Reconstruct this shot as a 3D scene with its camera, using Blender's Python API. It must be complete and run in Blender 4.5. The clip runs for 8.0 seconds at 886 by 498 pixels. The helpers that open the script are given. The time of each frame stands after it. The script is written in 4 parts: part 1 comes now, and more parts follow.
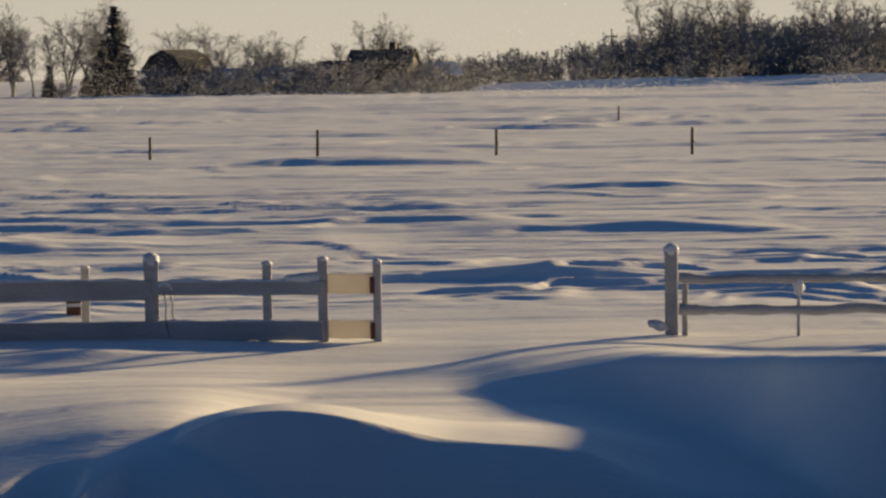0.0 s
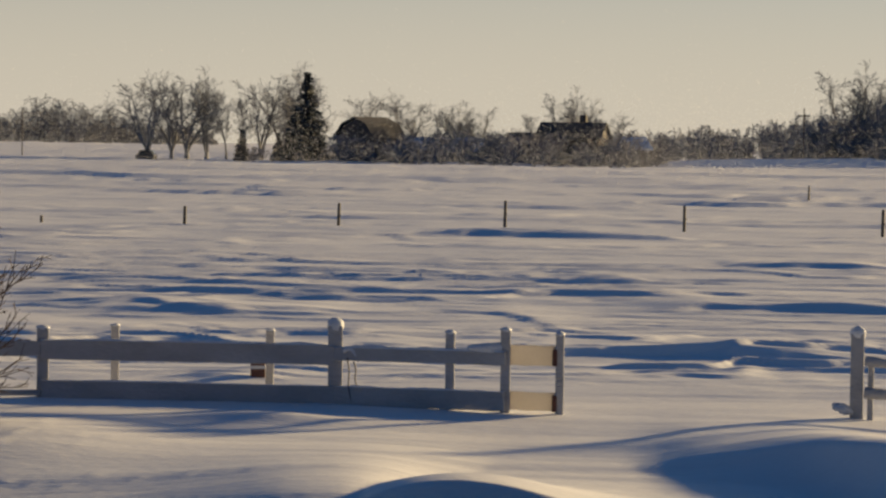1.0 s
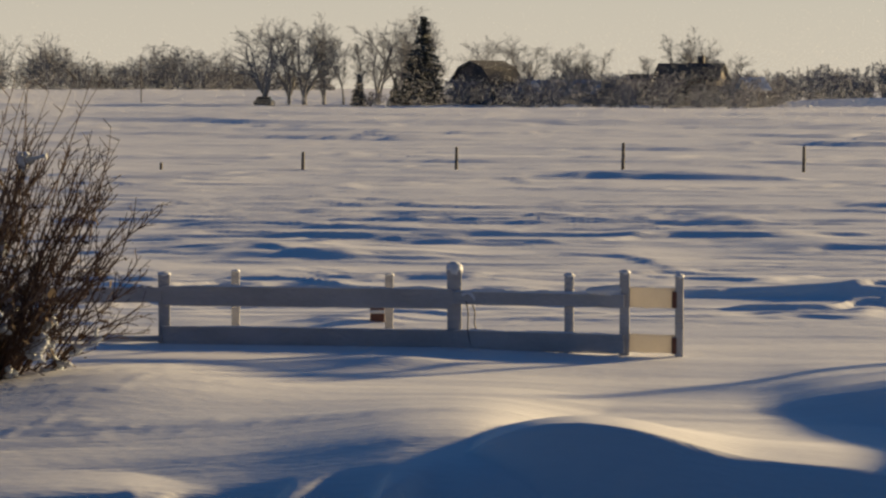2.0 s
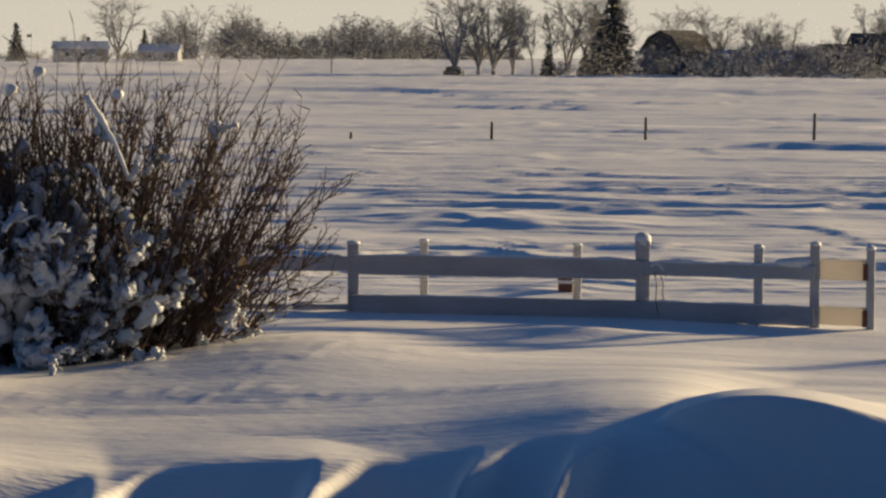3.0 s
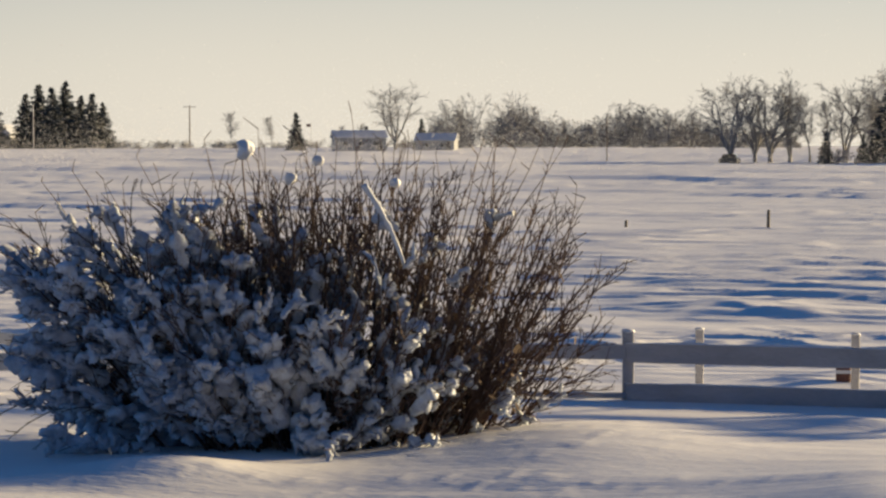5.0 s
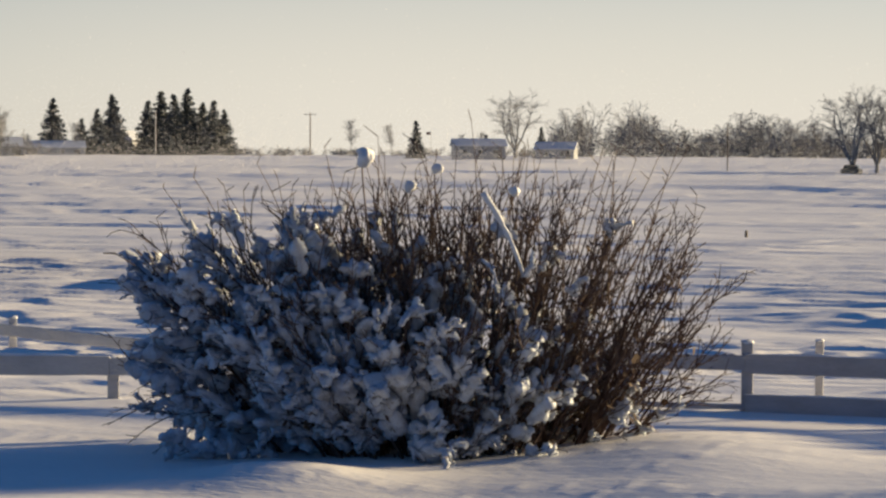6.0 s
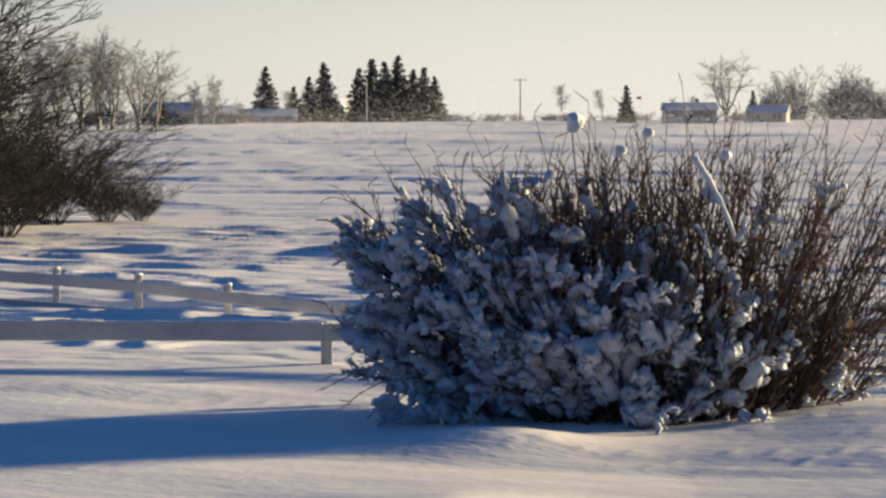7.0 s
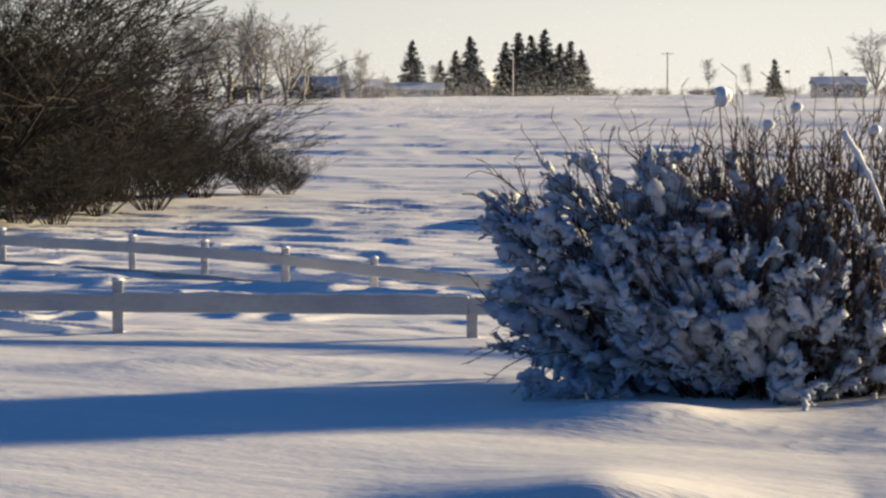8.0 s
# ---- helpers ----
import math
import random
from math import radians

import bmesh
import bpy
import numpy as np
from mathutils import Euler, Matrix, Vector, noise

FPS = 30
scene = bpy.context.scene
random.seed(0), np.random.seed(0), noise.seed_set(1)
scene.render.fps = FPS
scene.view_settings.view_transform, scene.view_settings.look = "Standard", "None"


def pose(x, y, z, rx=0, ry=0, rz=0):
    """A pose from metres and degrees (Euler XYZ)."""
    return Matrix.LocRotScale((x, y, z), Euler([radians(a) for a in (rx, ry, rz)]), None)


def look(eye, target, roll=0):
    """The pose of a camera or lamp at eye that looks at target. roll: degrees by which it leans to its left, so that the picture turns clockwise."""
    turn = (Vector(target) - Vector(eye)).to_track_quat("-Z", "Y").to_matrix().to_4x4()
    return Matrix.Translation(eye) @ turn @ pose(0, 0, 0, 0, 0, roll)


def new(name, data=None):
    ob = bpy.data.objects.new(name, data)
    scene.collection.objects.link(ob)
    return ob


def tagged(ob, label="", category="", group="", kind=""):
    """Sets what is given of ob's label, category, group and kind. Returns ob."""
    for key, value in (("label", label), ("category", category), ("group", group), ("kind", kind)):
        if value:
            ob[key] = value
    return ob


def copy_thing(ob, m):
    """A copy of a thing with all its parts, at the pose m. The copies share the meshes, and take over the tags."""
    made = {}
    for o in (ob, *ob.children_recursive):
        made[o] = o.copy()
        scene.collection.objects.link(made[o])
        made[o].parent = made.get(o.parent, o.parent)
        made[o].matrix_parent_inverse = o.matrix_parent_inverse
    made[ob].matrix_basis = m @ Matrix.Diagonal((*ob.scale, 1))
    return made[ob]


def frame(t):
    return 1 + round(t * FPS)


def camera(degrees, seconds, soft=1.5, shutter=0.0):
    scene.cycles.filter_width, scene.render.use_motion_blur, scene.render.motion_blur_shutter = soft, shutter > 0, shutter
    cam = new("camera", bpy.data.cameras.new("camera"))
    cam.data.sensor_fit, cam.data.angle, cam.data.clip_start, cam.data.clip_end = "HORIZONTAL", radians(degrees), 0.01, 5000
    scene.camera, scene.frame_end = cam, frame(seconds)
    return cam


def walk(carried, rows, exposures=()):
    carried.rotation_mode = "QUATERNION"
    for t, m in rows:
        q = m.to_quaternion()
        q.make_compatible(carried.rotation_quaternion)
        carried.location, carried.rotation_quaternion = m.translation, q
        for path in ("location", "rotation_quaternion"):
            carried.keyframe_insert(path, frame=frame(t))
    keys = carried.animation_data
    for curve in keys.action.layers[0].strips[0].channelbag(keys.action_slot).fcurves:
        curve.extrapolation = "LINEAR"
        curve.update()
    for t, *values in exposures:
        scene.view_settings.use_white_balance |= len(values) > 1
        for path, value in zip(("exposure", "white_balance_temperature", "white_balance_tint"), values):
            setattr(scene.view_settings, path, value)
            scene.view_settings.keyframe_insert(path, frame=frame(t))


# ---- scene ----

EYE_Z = 2.83


def aim(yaw, pitch, roll):
    """Camera pose from a turn to the left, a tilt up and a lean, in degrees."""
    return pose(0, 0, EYE_Z, 90 + pitch, 0, yaw) @ pose(0, 0, 0, 0, 0, roll)


cam = camera(20.25, 8.0, soft=2.5)
walk(cam, [
    (0.0, aim(0.000, -4.276, -0.881)),
    (0.2, aim(0.908, -4.608, -0.347)),
    (0.5, aim(2.349, -3.452, -0.743)),
    (0.7, aim(3.323, -3.646, 0.509)),
    (0.9, aim(4.084, -2.021, 0.923)),
    (1.0, aim(4.279, -2.612, 0.764)),
    (1.2, aim(4.610, -3.885, 0.346)),
    (2.3, aim(8.278, -4.003, 0.003)),
    (2.5, aim(9.181, -4.195, -0.083)),
    (3.0, aim(11.361, -4.631, 0.067)),
    (3.2, aim(12.208, -4.315, -0.331)),
    (3.5, aim(13.211, -3.631, 0.188)),
    (3.7, aim(13.746, -3.571, 0.120)),
    (4.0, aim(14.256, -3.565, 0.416)),
    (4.2, aim(14.848, -3.524, 0.189)),
    (4.5, aim(15.982, -3.229, 0.394)),
    (4.7, aim(16.770, -2.906, 0.045)),
    (5.8, aim(19.734, -2.362, 0.437)),
    (6.0, aim(20.460, -2.400, 0.211)),
    (6.2, aim(21.429, -2.389, 0.110)),
    (6.5, aim(23.238, -2.887, -0.159)),
    (7.0, aim(25.333, -3.191, -0.360)),
    (7.5, aim(27.182, -3.369, -0.366)),
    (8.0, aim(28.710, -3.770, -0.330)),
], exposures=[(0.0, 0.72, 7000, 9), (2.5, 0.80, 6850, 9), (4.5, 1.16, 6650, 9), (6.5, 1.24, 6350, 9), (8.0, 1.42, 6150, 9)])

# ---- light ----
SUN_TURN, SUN_UP = 46.0, 8.5          # degrees right of +Y, degrees above the horizon
SUN_DIR = Vector((math.sin(radians(SUN_TURN)) * math.cos(radians(SUN_UP)),
                  math.cos(radians(SUN_TURN)) * math.cos(radians(SUN_UP)), math.sin(radians(SUN_UP))))
world = bpy.data.worlds.new("winter_sky")
scene.world = world
world.use_nodes = True
wn = world.node_tree.nodes
sky = wn.new("ShaderNodeTexSky")
sky.sky_type = "NISHITA"
sky.sun_disc = False
sky.sun_elevation, sky.sun_rotation = radians(SUN_UP), radians(SUN_TURN)
sky.air_density, sky.dust_density, sky.ozone_density = 1.0, 0.4, 6.0
wl = world.node_tree.links
# pale blown-snow haze low over the horizon, thinning upwards
view = wn.new("ShaderNodeTexCoord")
split = wn.new("ShaderNodeSeparateXYZ")
wl.new(view.outputs["Generated"], split.inputs[0])
lift = wn.new("ShaderNodeMath")
lift.operation = "MAXIMUM"
lift.inputs[1].default_value = 0.0
wl.new(split.outputs["Z"], lift.inputs[0])
square = wn.new("ShaderNodeMath")
square.operation = "MULTIPLY"
wl.new(lift.outputs[0], square.inputs[0])
wl.new(lift.outputs[0], square.inputs[1])
thin_out = wn.new("ShaderNodeMath")
thin_out.operation = "MULTIPLY"
thin_out.inputs[1].default_value = -75.0
wl.new(square.outputs[0], thin_out.inputs[0])
fade = wn.new("ShaderNodeMath")
fade.operation = "EXPONENT"
wl.new(thin_out.outputs[0], fade.inputs[0])
# the haze is bright on the sun's half of the sky and thins opposite the sun
facing = wn.new("ShaderNodeVectorMath")
facing.operation = "DOT_PRODUCT"
facing.inputs[1].default_value = (math.sin(radians(SUN_TURN)), math.cos(radians(SUN_TURN)), 0)
wl.new(view.outputs["Generated"], facing.inputs[0])
sunward = wn.new("ShaderNodeMapRange")
sunward.interpolation_type = "SMOOTHSTEP"
sunward.inputs["From Min"].default_value, sunward.inputs["From Max"].default_value = -0.35, 0.40
sunward.inputs["To Min"].default_value, sunward.inputs["To Max"].default_value = 0.0, 0.92
wl.new(facing.outputs["Value"], sunward.inputs["Value"])
scaled = wn.new("ShaderNodeMath")
scaled.operation = "MULTIPLY"
wl.new(fade.outputs[0], scaled.inputs[0])
wl.new(sunward.outputs["Result"], scaled.inputs[1])
haze = wn.new("ShaderNodeMix")
haze.data_type = "RGBA"
haze.inputs[7].default_value = (7.6, 6.95, 5.95, 1)
wl.new(scaled.outputs[0], haze.inputs[0])
wl.new(sky.outputs["Color"], haze.inputs[6])
wl.new(haze.outputs[2], wn["Background"].inputs["Color"])
wn["Background"].inputs["Strength"].default_value = 0.049

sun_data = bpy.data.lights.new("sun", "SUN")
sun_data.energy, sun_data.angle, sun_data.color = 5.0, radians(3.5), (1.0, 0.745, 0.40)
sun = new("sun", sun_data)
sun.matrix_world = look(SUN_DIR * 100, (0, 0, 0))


# ---- materials ----
def material(name, color, rough=0.8, vary=0.25, scale=4.0, bump=0.3, bump_scale=30.0, metal=0.0, subsurface=0.0,
             second=None, stretch=(1, 1, 1), bump_dist=0.02):
    """A procedural surface: colour varied at two scales with a fine relief."""
    m = bpy.data.materials.new(name)
    m.use_nodes = True
    n, l = m.node_tree.nodes, m.node_tree.links
    b = n["Principled BSDF"]
    geo = n.new("ShaderNodeNewGeometry")
    mapping = n.new("ShaderNodeMapping")
    mapping.inputs["Scale"].default_value = stretch
    l.new(geo.outputs["Position"], mapping.inputs["Vector"])
    big, fine = n.new("ShaderNodeTexNoise"), n.new("ShaderNodeTexNoise")
    big.inputs["Scale"].default_value, fine.inputs["Scale"].default_value = scale, bump_scale
    big.inputs["Detail"].default_value = 3
    for q in (big, fine):
        l.new(mapping.outputs["Vector"], q.inputs["Vector"])
    ramp = n.new("ShaderNodeMix")
    ramp.data_type = "RGBA"
    dark = second or tuple(c * (1 - vary) for c in color)
    ramp.inputs[6].default_value, ramp.inputs[7].default_value = (*dark, 1), (*color, 1)
    add = n.new("ShaderNodeMath")
    add.operation = "MULTIPLY_ADD"
    l.new(fine.outputs["Fac"], add.inputs[0])
    add.inputs[1].default_value = 0.5
    l.new(big.outputs["Fac"], add.inputs[2])
    rng = n.new("ShaderNodeMapRange")
    rng.inputs["From Min"].default_value, rng.inputs["From Max"].default_value = 0.5, 1.0
    l.new(add.outputs["Value"], rng.inputs["Value"])
    l.new(rng.outputs["Result"], ramp.inputs[0])
    l.new(ramp.outputs[2], b.inputs["Base Color"])
    b.inputs["Roughness"].default_value, b.inputs["Metallic"].default_value = rough, metal
    if subsurface:
        b.inputs["Subsurface Weight"].default_value = subsurface
        b.inputs["Subsurface Radius"].default_value = (0.03, 0.04, 0.06)
        b.inputs["Subsurface Scale"].default_value = 1.0
    if bump:
        bp = n.new("ShaderNodeBump")
        bp.inputs["Strength"].default_value, bp.inputs["Distance"].default_value = bump, bump_dist
        l.new(fine.outputs["Fac"], bp.inputs["Height"])
        l.new(bp.outputs["Normal"], b.inputs["Normal"])
    return m


SNOW = material("wind_packed_snow", (0.86, 0.87, 0.89), 0.6, 0.06, 0.6, 0.26, 14.0, second=(0.80, 0.81, 0.84),
                stretch=(0.45, 1.6, 1.0), bump_dist=0.03)


def snow_relief(m):
    """Adds wind ripple and streak relief, in metres, at three sizes."""
    n, l = m.node_tree.nodes, m.node_tree.links
    geo = n.new("ShaderNodeNewGeometry")
    total = None
    for sx, sy, height, detail in ((0.9, 3.2, 0.010, 2), (0.16, 0.75, 0.036, 3), (0.07, 0.33, 0.09, 2), (0.03, 0.13, 0.34, 3)):
        mp = n.new("ShaderNodeMapping")
        mp.inputs["Scale"].default_value = (sx, sy, 0.0)
        mp.inputs["Rotation"].default_value = (0, 0, -0.1)
        tex = n.new("ShaderNodeTexNoise")
        tex.inputs["Scale"].default_value, tex.inputs["Detail"].default_value = 1.0, detail
        tex.inputs["Distortion"].default_value = 0.6
        l.new(geo.outputs["Position"], mp.inputs["Vector"])
        l.new(mp.outputs["Vector"], tex.inputs["Vector"])
        mul = n.new("ShaderNodeMath")
        mul.operation = "MULTIPLY_ADD"
        mul.inputs[1].default_value = height
        l.new(tex.outputs["Fac"], mul.inputs[0])
        if total:
            l.new(total.outputs[0], mul.inputs[2])
        else:
            mul.inputs[2].default_value = 0.0
        total = mul
    first = [q for q in n if q.type == "BUMP"][0]
    bp = n.new("ShaderNodeBump")
    bp.inputs["Strength"].default_value, bp.inputs["Distance"].default_value = 1.0, 1.0
    l.new(total.outputs[0], bp.inputs["Height"])
    l.new(first.outputs["Normal"], bp.inputs["Normal"])
    l.new(bp.outputs["Normal"], n["Principled BSDF"].inputs["Normal"])


snow_relief(SNOW)
FRESH = material("clinging_snow", (0.76, 0.79, 0.84), 0.6, 0.05, 6.0, 0.4, 40.0, second=(0.66, 0.69, 0.74))
# snow darkened to blue-grey: shade put into the colour, plus twig specks
SHADE_SNOW = material("shade_toned_snow", (0.59, 0.66, 0.77), 0.7, 0.3, 9.0, 0.6, 55.0, second=(0.40, 0.42, 0.47))
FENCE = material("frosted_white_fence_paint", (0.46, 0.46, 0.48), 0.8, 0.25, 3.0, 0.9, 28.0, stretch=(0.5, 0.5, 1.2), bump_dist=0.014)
FLAKE = material("snow_haze_flakes", (0.84, 0.85, 0.87), 0.7, 0.05, 1.0, 0.0, 20.0)
TAN = material("cream_translucent_panel", (0.75, 0.71, 0.64), 0.7, 0.12, 3.0, 0.3, 40.0, bump_dist=0.003)


def translucent(m, share):
    """Lets light from behind glow through a thin sheet."""
    n, l = m.node_tree.nodes, m.node_tree.links
    b, out = n["Principled BSDF"], n["Material Output"]
    t = n.new("ShaderNodeBsdfTranslucent")
    l.new(b.inputs["Base Color"].links[0].from_socket, t.inputs["Color"])
    mix = n.new("ShaderNodeMixShader")
    mix.inputs[0].default_value = share
    l.new(b.outputs[0], mix.inputs[1])
    l.new(t.outputs[0], mix.inputs[2])
    l.new(mix.outputs[0], out.inputs["Surface"])


# fence panels pass the sun behind them, added to brighten their unlit faces
translucent(TAN, 0.40)
translucent(FLAKE, 0.5)
translucent(FRESH, 0.06)
STEEL_POST = material("dark_steel_post", (0.05, 0.045, 0.045), 0.6, 0.4, 5.0, 0.2, 60.0)
ROPE = material("frosted_wire", (0.22, 0.2, 0.19), 0.7, 0.3, 8.0, 0.2, 60.0)
RUST = material("rust_red_paint", (0.14, 0.05, 0.035), 0.6, 0.4, 20.0, 0.2, 60.0)
STEM = material("reddish_brown_bark", (0.105, 0.06, 0.045), 0.85, 0.5, 3.0, 0.4, 60.0)
TWIG = material("brown_twig_bark", (0.125, 0.085, 0.07), 0.85, 0.45, 2.0, 0.0, 60.0)
# near-black: the tone of the willows' shaded side is put into the bark
DARK_BARK = material("shade_dark_willow_bark", (0.013, 0.011, 0.011), 0.9, 0.45, 1.0, 0.0, 40.0)
# bark of the far trees, lightened and cooled to carry haze in its colour
FAR_BARK = material("haze_grey_bark", (0.23, 0.23, 0.24), 0.9, 0.35, 0.2, 0.0, 10.0)
WOODS = material("hazy_woodland_bark", (0.28, 0.275, 0.30), 0.9, 0.4, 0.15, 0.0, 10.0)
NEEDLE = material("frosted_spruce_needles", (0.075, 0.09, 0.095), 0.85, 0.5, 0.6, 0.0, 10.0)
DEAD_LEAF = material("dead_brown_leaves", (0.10, 0.06, 0.035), 0.85, 0.5, 8.0, 0.0, 60.0)
WHITE_WALL = material("white_siding", (0.68, 0.69, 0.70), 0.6, 0.1, 0.5, 0.2, 4.0, stretch=(0.2, 0.2, 3))
# grey siding, toned darker and bluer so far walls hold haze in colour
GREY_WALL = material("haze_grey_siding", (0.20, 0.22, 0.26), 0.6, 0.15, 0.5, 0.2, 4.0, stretch=(0.2, 0.2, 3))
BARN_WALL = material("dark_red_barn_boards", (0.075, 0.06, 0.062), 0.8, 0.35, 0.6, 0.2, 4.0, stretch=(3, 3, 0.2))
DARK_ROOF = material("dark_shingle_roof", (0.05, 0.05, 0.058), 0.8, 0.3, 0.8, 0.3, 6.0)
GLASS_DARK = material("dark_window_glass", (0.03, 0.035, 0.045), 0.15, 0.2, 1.0, 0.0, 5.0)
CAR_PAINT = material("dark_car_paint", (0.04, 0.04, 0.045), 0.35, 0.2, 1.0, 0.0, 5.0)
RUBBER = material("tyre_rubber", (0.025, 0.025, 0.025), 0.9, 0.2, 4.0, 0.1, 30.0)
POLE_WOOD = material("weathered_pole_wood", (0.14, 0.11, 0.09), 0.9, 0.3, 1.0, 0.3, 20.0, stretch=(3, 3, 0.3))
PALE_METAL = material("pale_painted_metal", (0.55, 0.56, 0.58), 0.45, 0.1, 1.0, 0.0, 10.0)


# ---- mesh helpers ----
def thing(name, place=(0, 0, 0), turn=0.0, label="", category="", group=""):
    ob = new(name)
    ob.empty_display_size = 0.2
    ob.matrix_basis = pose(*place, 0, 0, turn)
    return tagged(ob, label, category, group)


def mesh_of(name, verts, faces, mat, smooth=False):
    me = bpy.data.meshes.new(name)
    me.from_pydata([tuple(v) for v in verts] if not isinstance(verts, np.ndarray) else verts.tolist(), [], faces if isinstance(faces, list) else faces.tolist())
    me.materials.append(mat)
    if smooth:
        me.polygons.foreach_set("use_smooth", np.ones(len(me.polygons), dtype=bool))
    me.update()
    return me


def attach(name, me, parent=None, label="", kind="", m=None):
    ob = new(name, me)
    ob.parent = parent
    if m is not None:
        ob.matrix_basis = m
    return tagged(ob, label, kind=kind)


def part(name, bm, mat, parent, label="", smooth=False, m=None):
    me = bpy.data.meshes.new(name)
    bm.to_mesh(me)
    bm.free()
    me.materials.append(mat)
    if smooth:
        me.polygons.foreach_set("use_smooth", np.ones(len(me.polygons), dtype=bool))
    return attach(name, me, parent, label, m=m)


def box_bm(size, centre=(0, 0, 0), bevel=0.0, rough=0.0, cuts=0):
    """A box, bevelled, with its faces made uneven by rough metres."""
    bm = bmesh.new()
    bmesh.ops.create_cube(bm, size=1.0, matrix=Matrix.Translation(centre) @ Matrix.Diagonal((*size, 1)))
    if cuts:
        axis = max(range(3), key=lambda k: size[k])
        es = [e for e in bm.edges if abs((e.verts[0].co - e.verts[1].co)[axis]) > 1e-6]
        bmesh.ops.subdivide_edges(bm, edges=es, cuts=cuts, use_grid_fill=True)
    if bevel:
        es = [e for e in bm.edges if len(e.link_faces) == 2 and e.calc_face_angle(0) > 0.5]
        bmesh.ops.bevel(bm, geom=es, offset=bevel, segments=2, affect="EDGES", profile=0.6)
    if rough:
        for v in bm.verts:
            v.co += noise.noise_vector(v.co * 6.0 + Vector(size) * 9) * rough
    return bm


def prism_bm(outline, length, bevel=0.0):
    """An outline of (y, z) pushed along x, centred."""
    bm = bmesh.new()
    a = [bm.verts.new((-length / 2, y, z)) for y, z in outline]
    b = [bm.verts.new((length / 2, y, z)) for y, z in outline]
    bm.faces.new(a[::-1])
    bm.faces.new(b)
    for i in range(len(a)):
        j = (i + 1) % len(a)
        bm.faces.new((a[i], a[j], b[j], b[i]))
    bmesh.ops.recalc_face_normals(bm, faces=bm.faces)
    if bevel:
        bmesh.ops.bevel(bm, geom=list(bm.edges), offset=bevel, segments=2, affect="EDGES")
    return bm


def tubes(segments, sides=3):
    """Tapered tubes from an array of (x0 y0 z0 r0 x1 y1 z1 r1)."""
    s = np.asarray(segments, float)
    p, q, r0, r1 = s[:, 0:3], s[:, 4:7], s[:, 3], s[:, 7]
    d = q - p
    d /= np.linalg.norm(d, axis=1)[:, None] + 1e-9
    ref = np.where(np.abs(d[:, 2:3]) < 0.9, [[0, 0, 1.0]], [[1.0, 0, 0]])
    u = np.cross(d, ref)
    u /= np.linalg.norm(u, axis=1)[:, None]
    w = np.cross(d, u)
    verts = np.empty((len(s), 2 * sides, 3))
    for k in range(sides):
        a = 2 * math.pi * k / sides
        o = math.cos(a) * u + math.sin(a) * w
        verts[:, k] = p + o * r0[:, None]
        verts[:, sides + k] = q + o * r1[:, None]
    base = (np.arange(len(s)) * 2 * sides)[:, None]
    quads = np.array([[k, (k + 1) % sides, sides + (k + 1) % sides, sides + k] for k in range(sides)])
    faces = (base[:, :, None] + quads[None]).reshape(-1, 4)
    return verts.reshape(-1, 3), faces


def sweep(points, radii, sides=8):
    """One continuous tube along points, closed at both ends."""
    pts = np.asarray(points, float)
    n = len(pts)
    tan = np.gradient(pts, axis=0)
    tan /= np.linalg.norm(tan, axis=1)[:, None] + 1e-9
    ref = np.array([0, 1.0, 0]) if abs(tan[:, 1]).max() < 0.8 else np.array([0, 0, 1.0])
    u = np.cross(tan, ref)
    u /= np.linalg.norm(u, axis=1)[:, None] + 1e-9
    w = np.cross(tan, u)
    verts, faces = [], []
    for i in range(n):
        for k in range(sides):
            a = 2 * math.pi * k / sides
            verts.append(pts[i] + (math.cos(a) * u[i] + math.sin(a) * w[i]) * radii[i])
    for i in range(n - 1):
        for k in range(sides):
            k2 = (k + 1) % sides
            faces.append((i * sides + k, i * sides + k2, (i + 1) * sides + k2, (i + 1) * sides + k))
    faces.append(tuple(range(sides))[::-1])
    faces.append(tuple((n - 1) * sides + k for k in range(sides)))
    return np.array(verts), faces


def polar(az, d, z=0.0):
    """A place at az degrees to the left of +Y, d metres off."""
    return (-d * math.sin(radians(az)), d * math.cos(radians(az)), z)


# ---- snow ground ----
def lattice(ix, iy, seed):
    h = (ix.astype(np.int64) * 374761393 + iy.astype(np.int64) * 668265263 + seed * 1442695041) & 0xFFFFFFFF
    h = ((h ^ (h >> 13)) * 1274126177) & 0xFFFFFFFF
    return ((h ^ (h >> 16)) & 0xFFFF) / 65535.0


def vnoise(x, y, seed=0):
    ix, iy = np.floor(x), np.floor(y)
    fx, fy = x - ix, y - iy
    fx, fy = fx * fx * fx * (fx * (fx * 6 - 15) + 10), fy * fy * fy * (fy * (fy * 6 - 15) + 10)
    a, b = lattice(ix, iy, seed), lattice(ix + 1, iy, seed)
    c, d = lattice(ix, iy + 1, seed), lattice(ix + 1, iy + 1, seed)
    return (a + (b - a) * fx) * (1 - fy) + (c + (d - c) * fx) * fy


def smooth01(t):
    t = np.clip(t, 0, 1)
    return t * t * (3 - 2 * t)


# wind-cut drifts in the field: x, y, half length, height
DRIFTS = [(2.8, 41.5, 2.8, 0.24), (-2.1, 70.4, 3.4, 0.34), (-7.3, 38.8, 2.8, 0.15), (0.9, 32.6, 2.2, 0.20),
          (4.9, 55.8, 2.4, 0.26), (-1.0, 49.2, 1.2, 0.16), (-24.5, 42.4, 4.5, 0.34)]


SMOOTH_AZ = np.arange(-45.0, 60.0, 0.1)
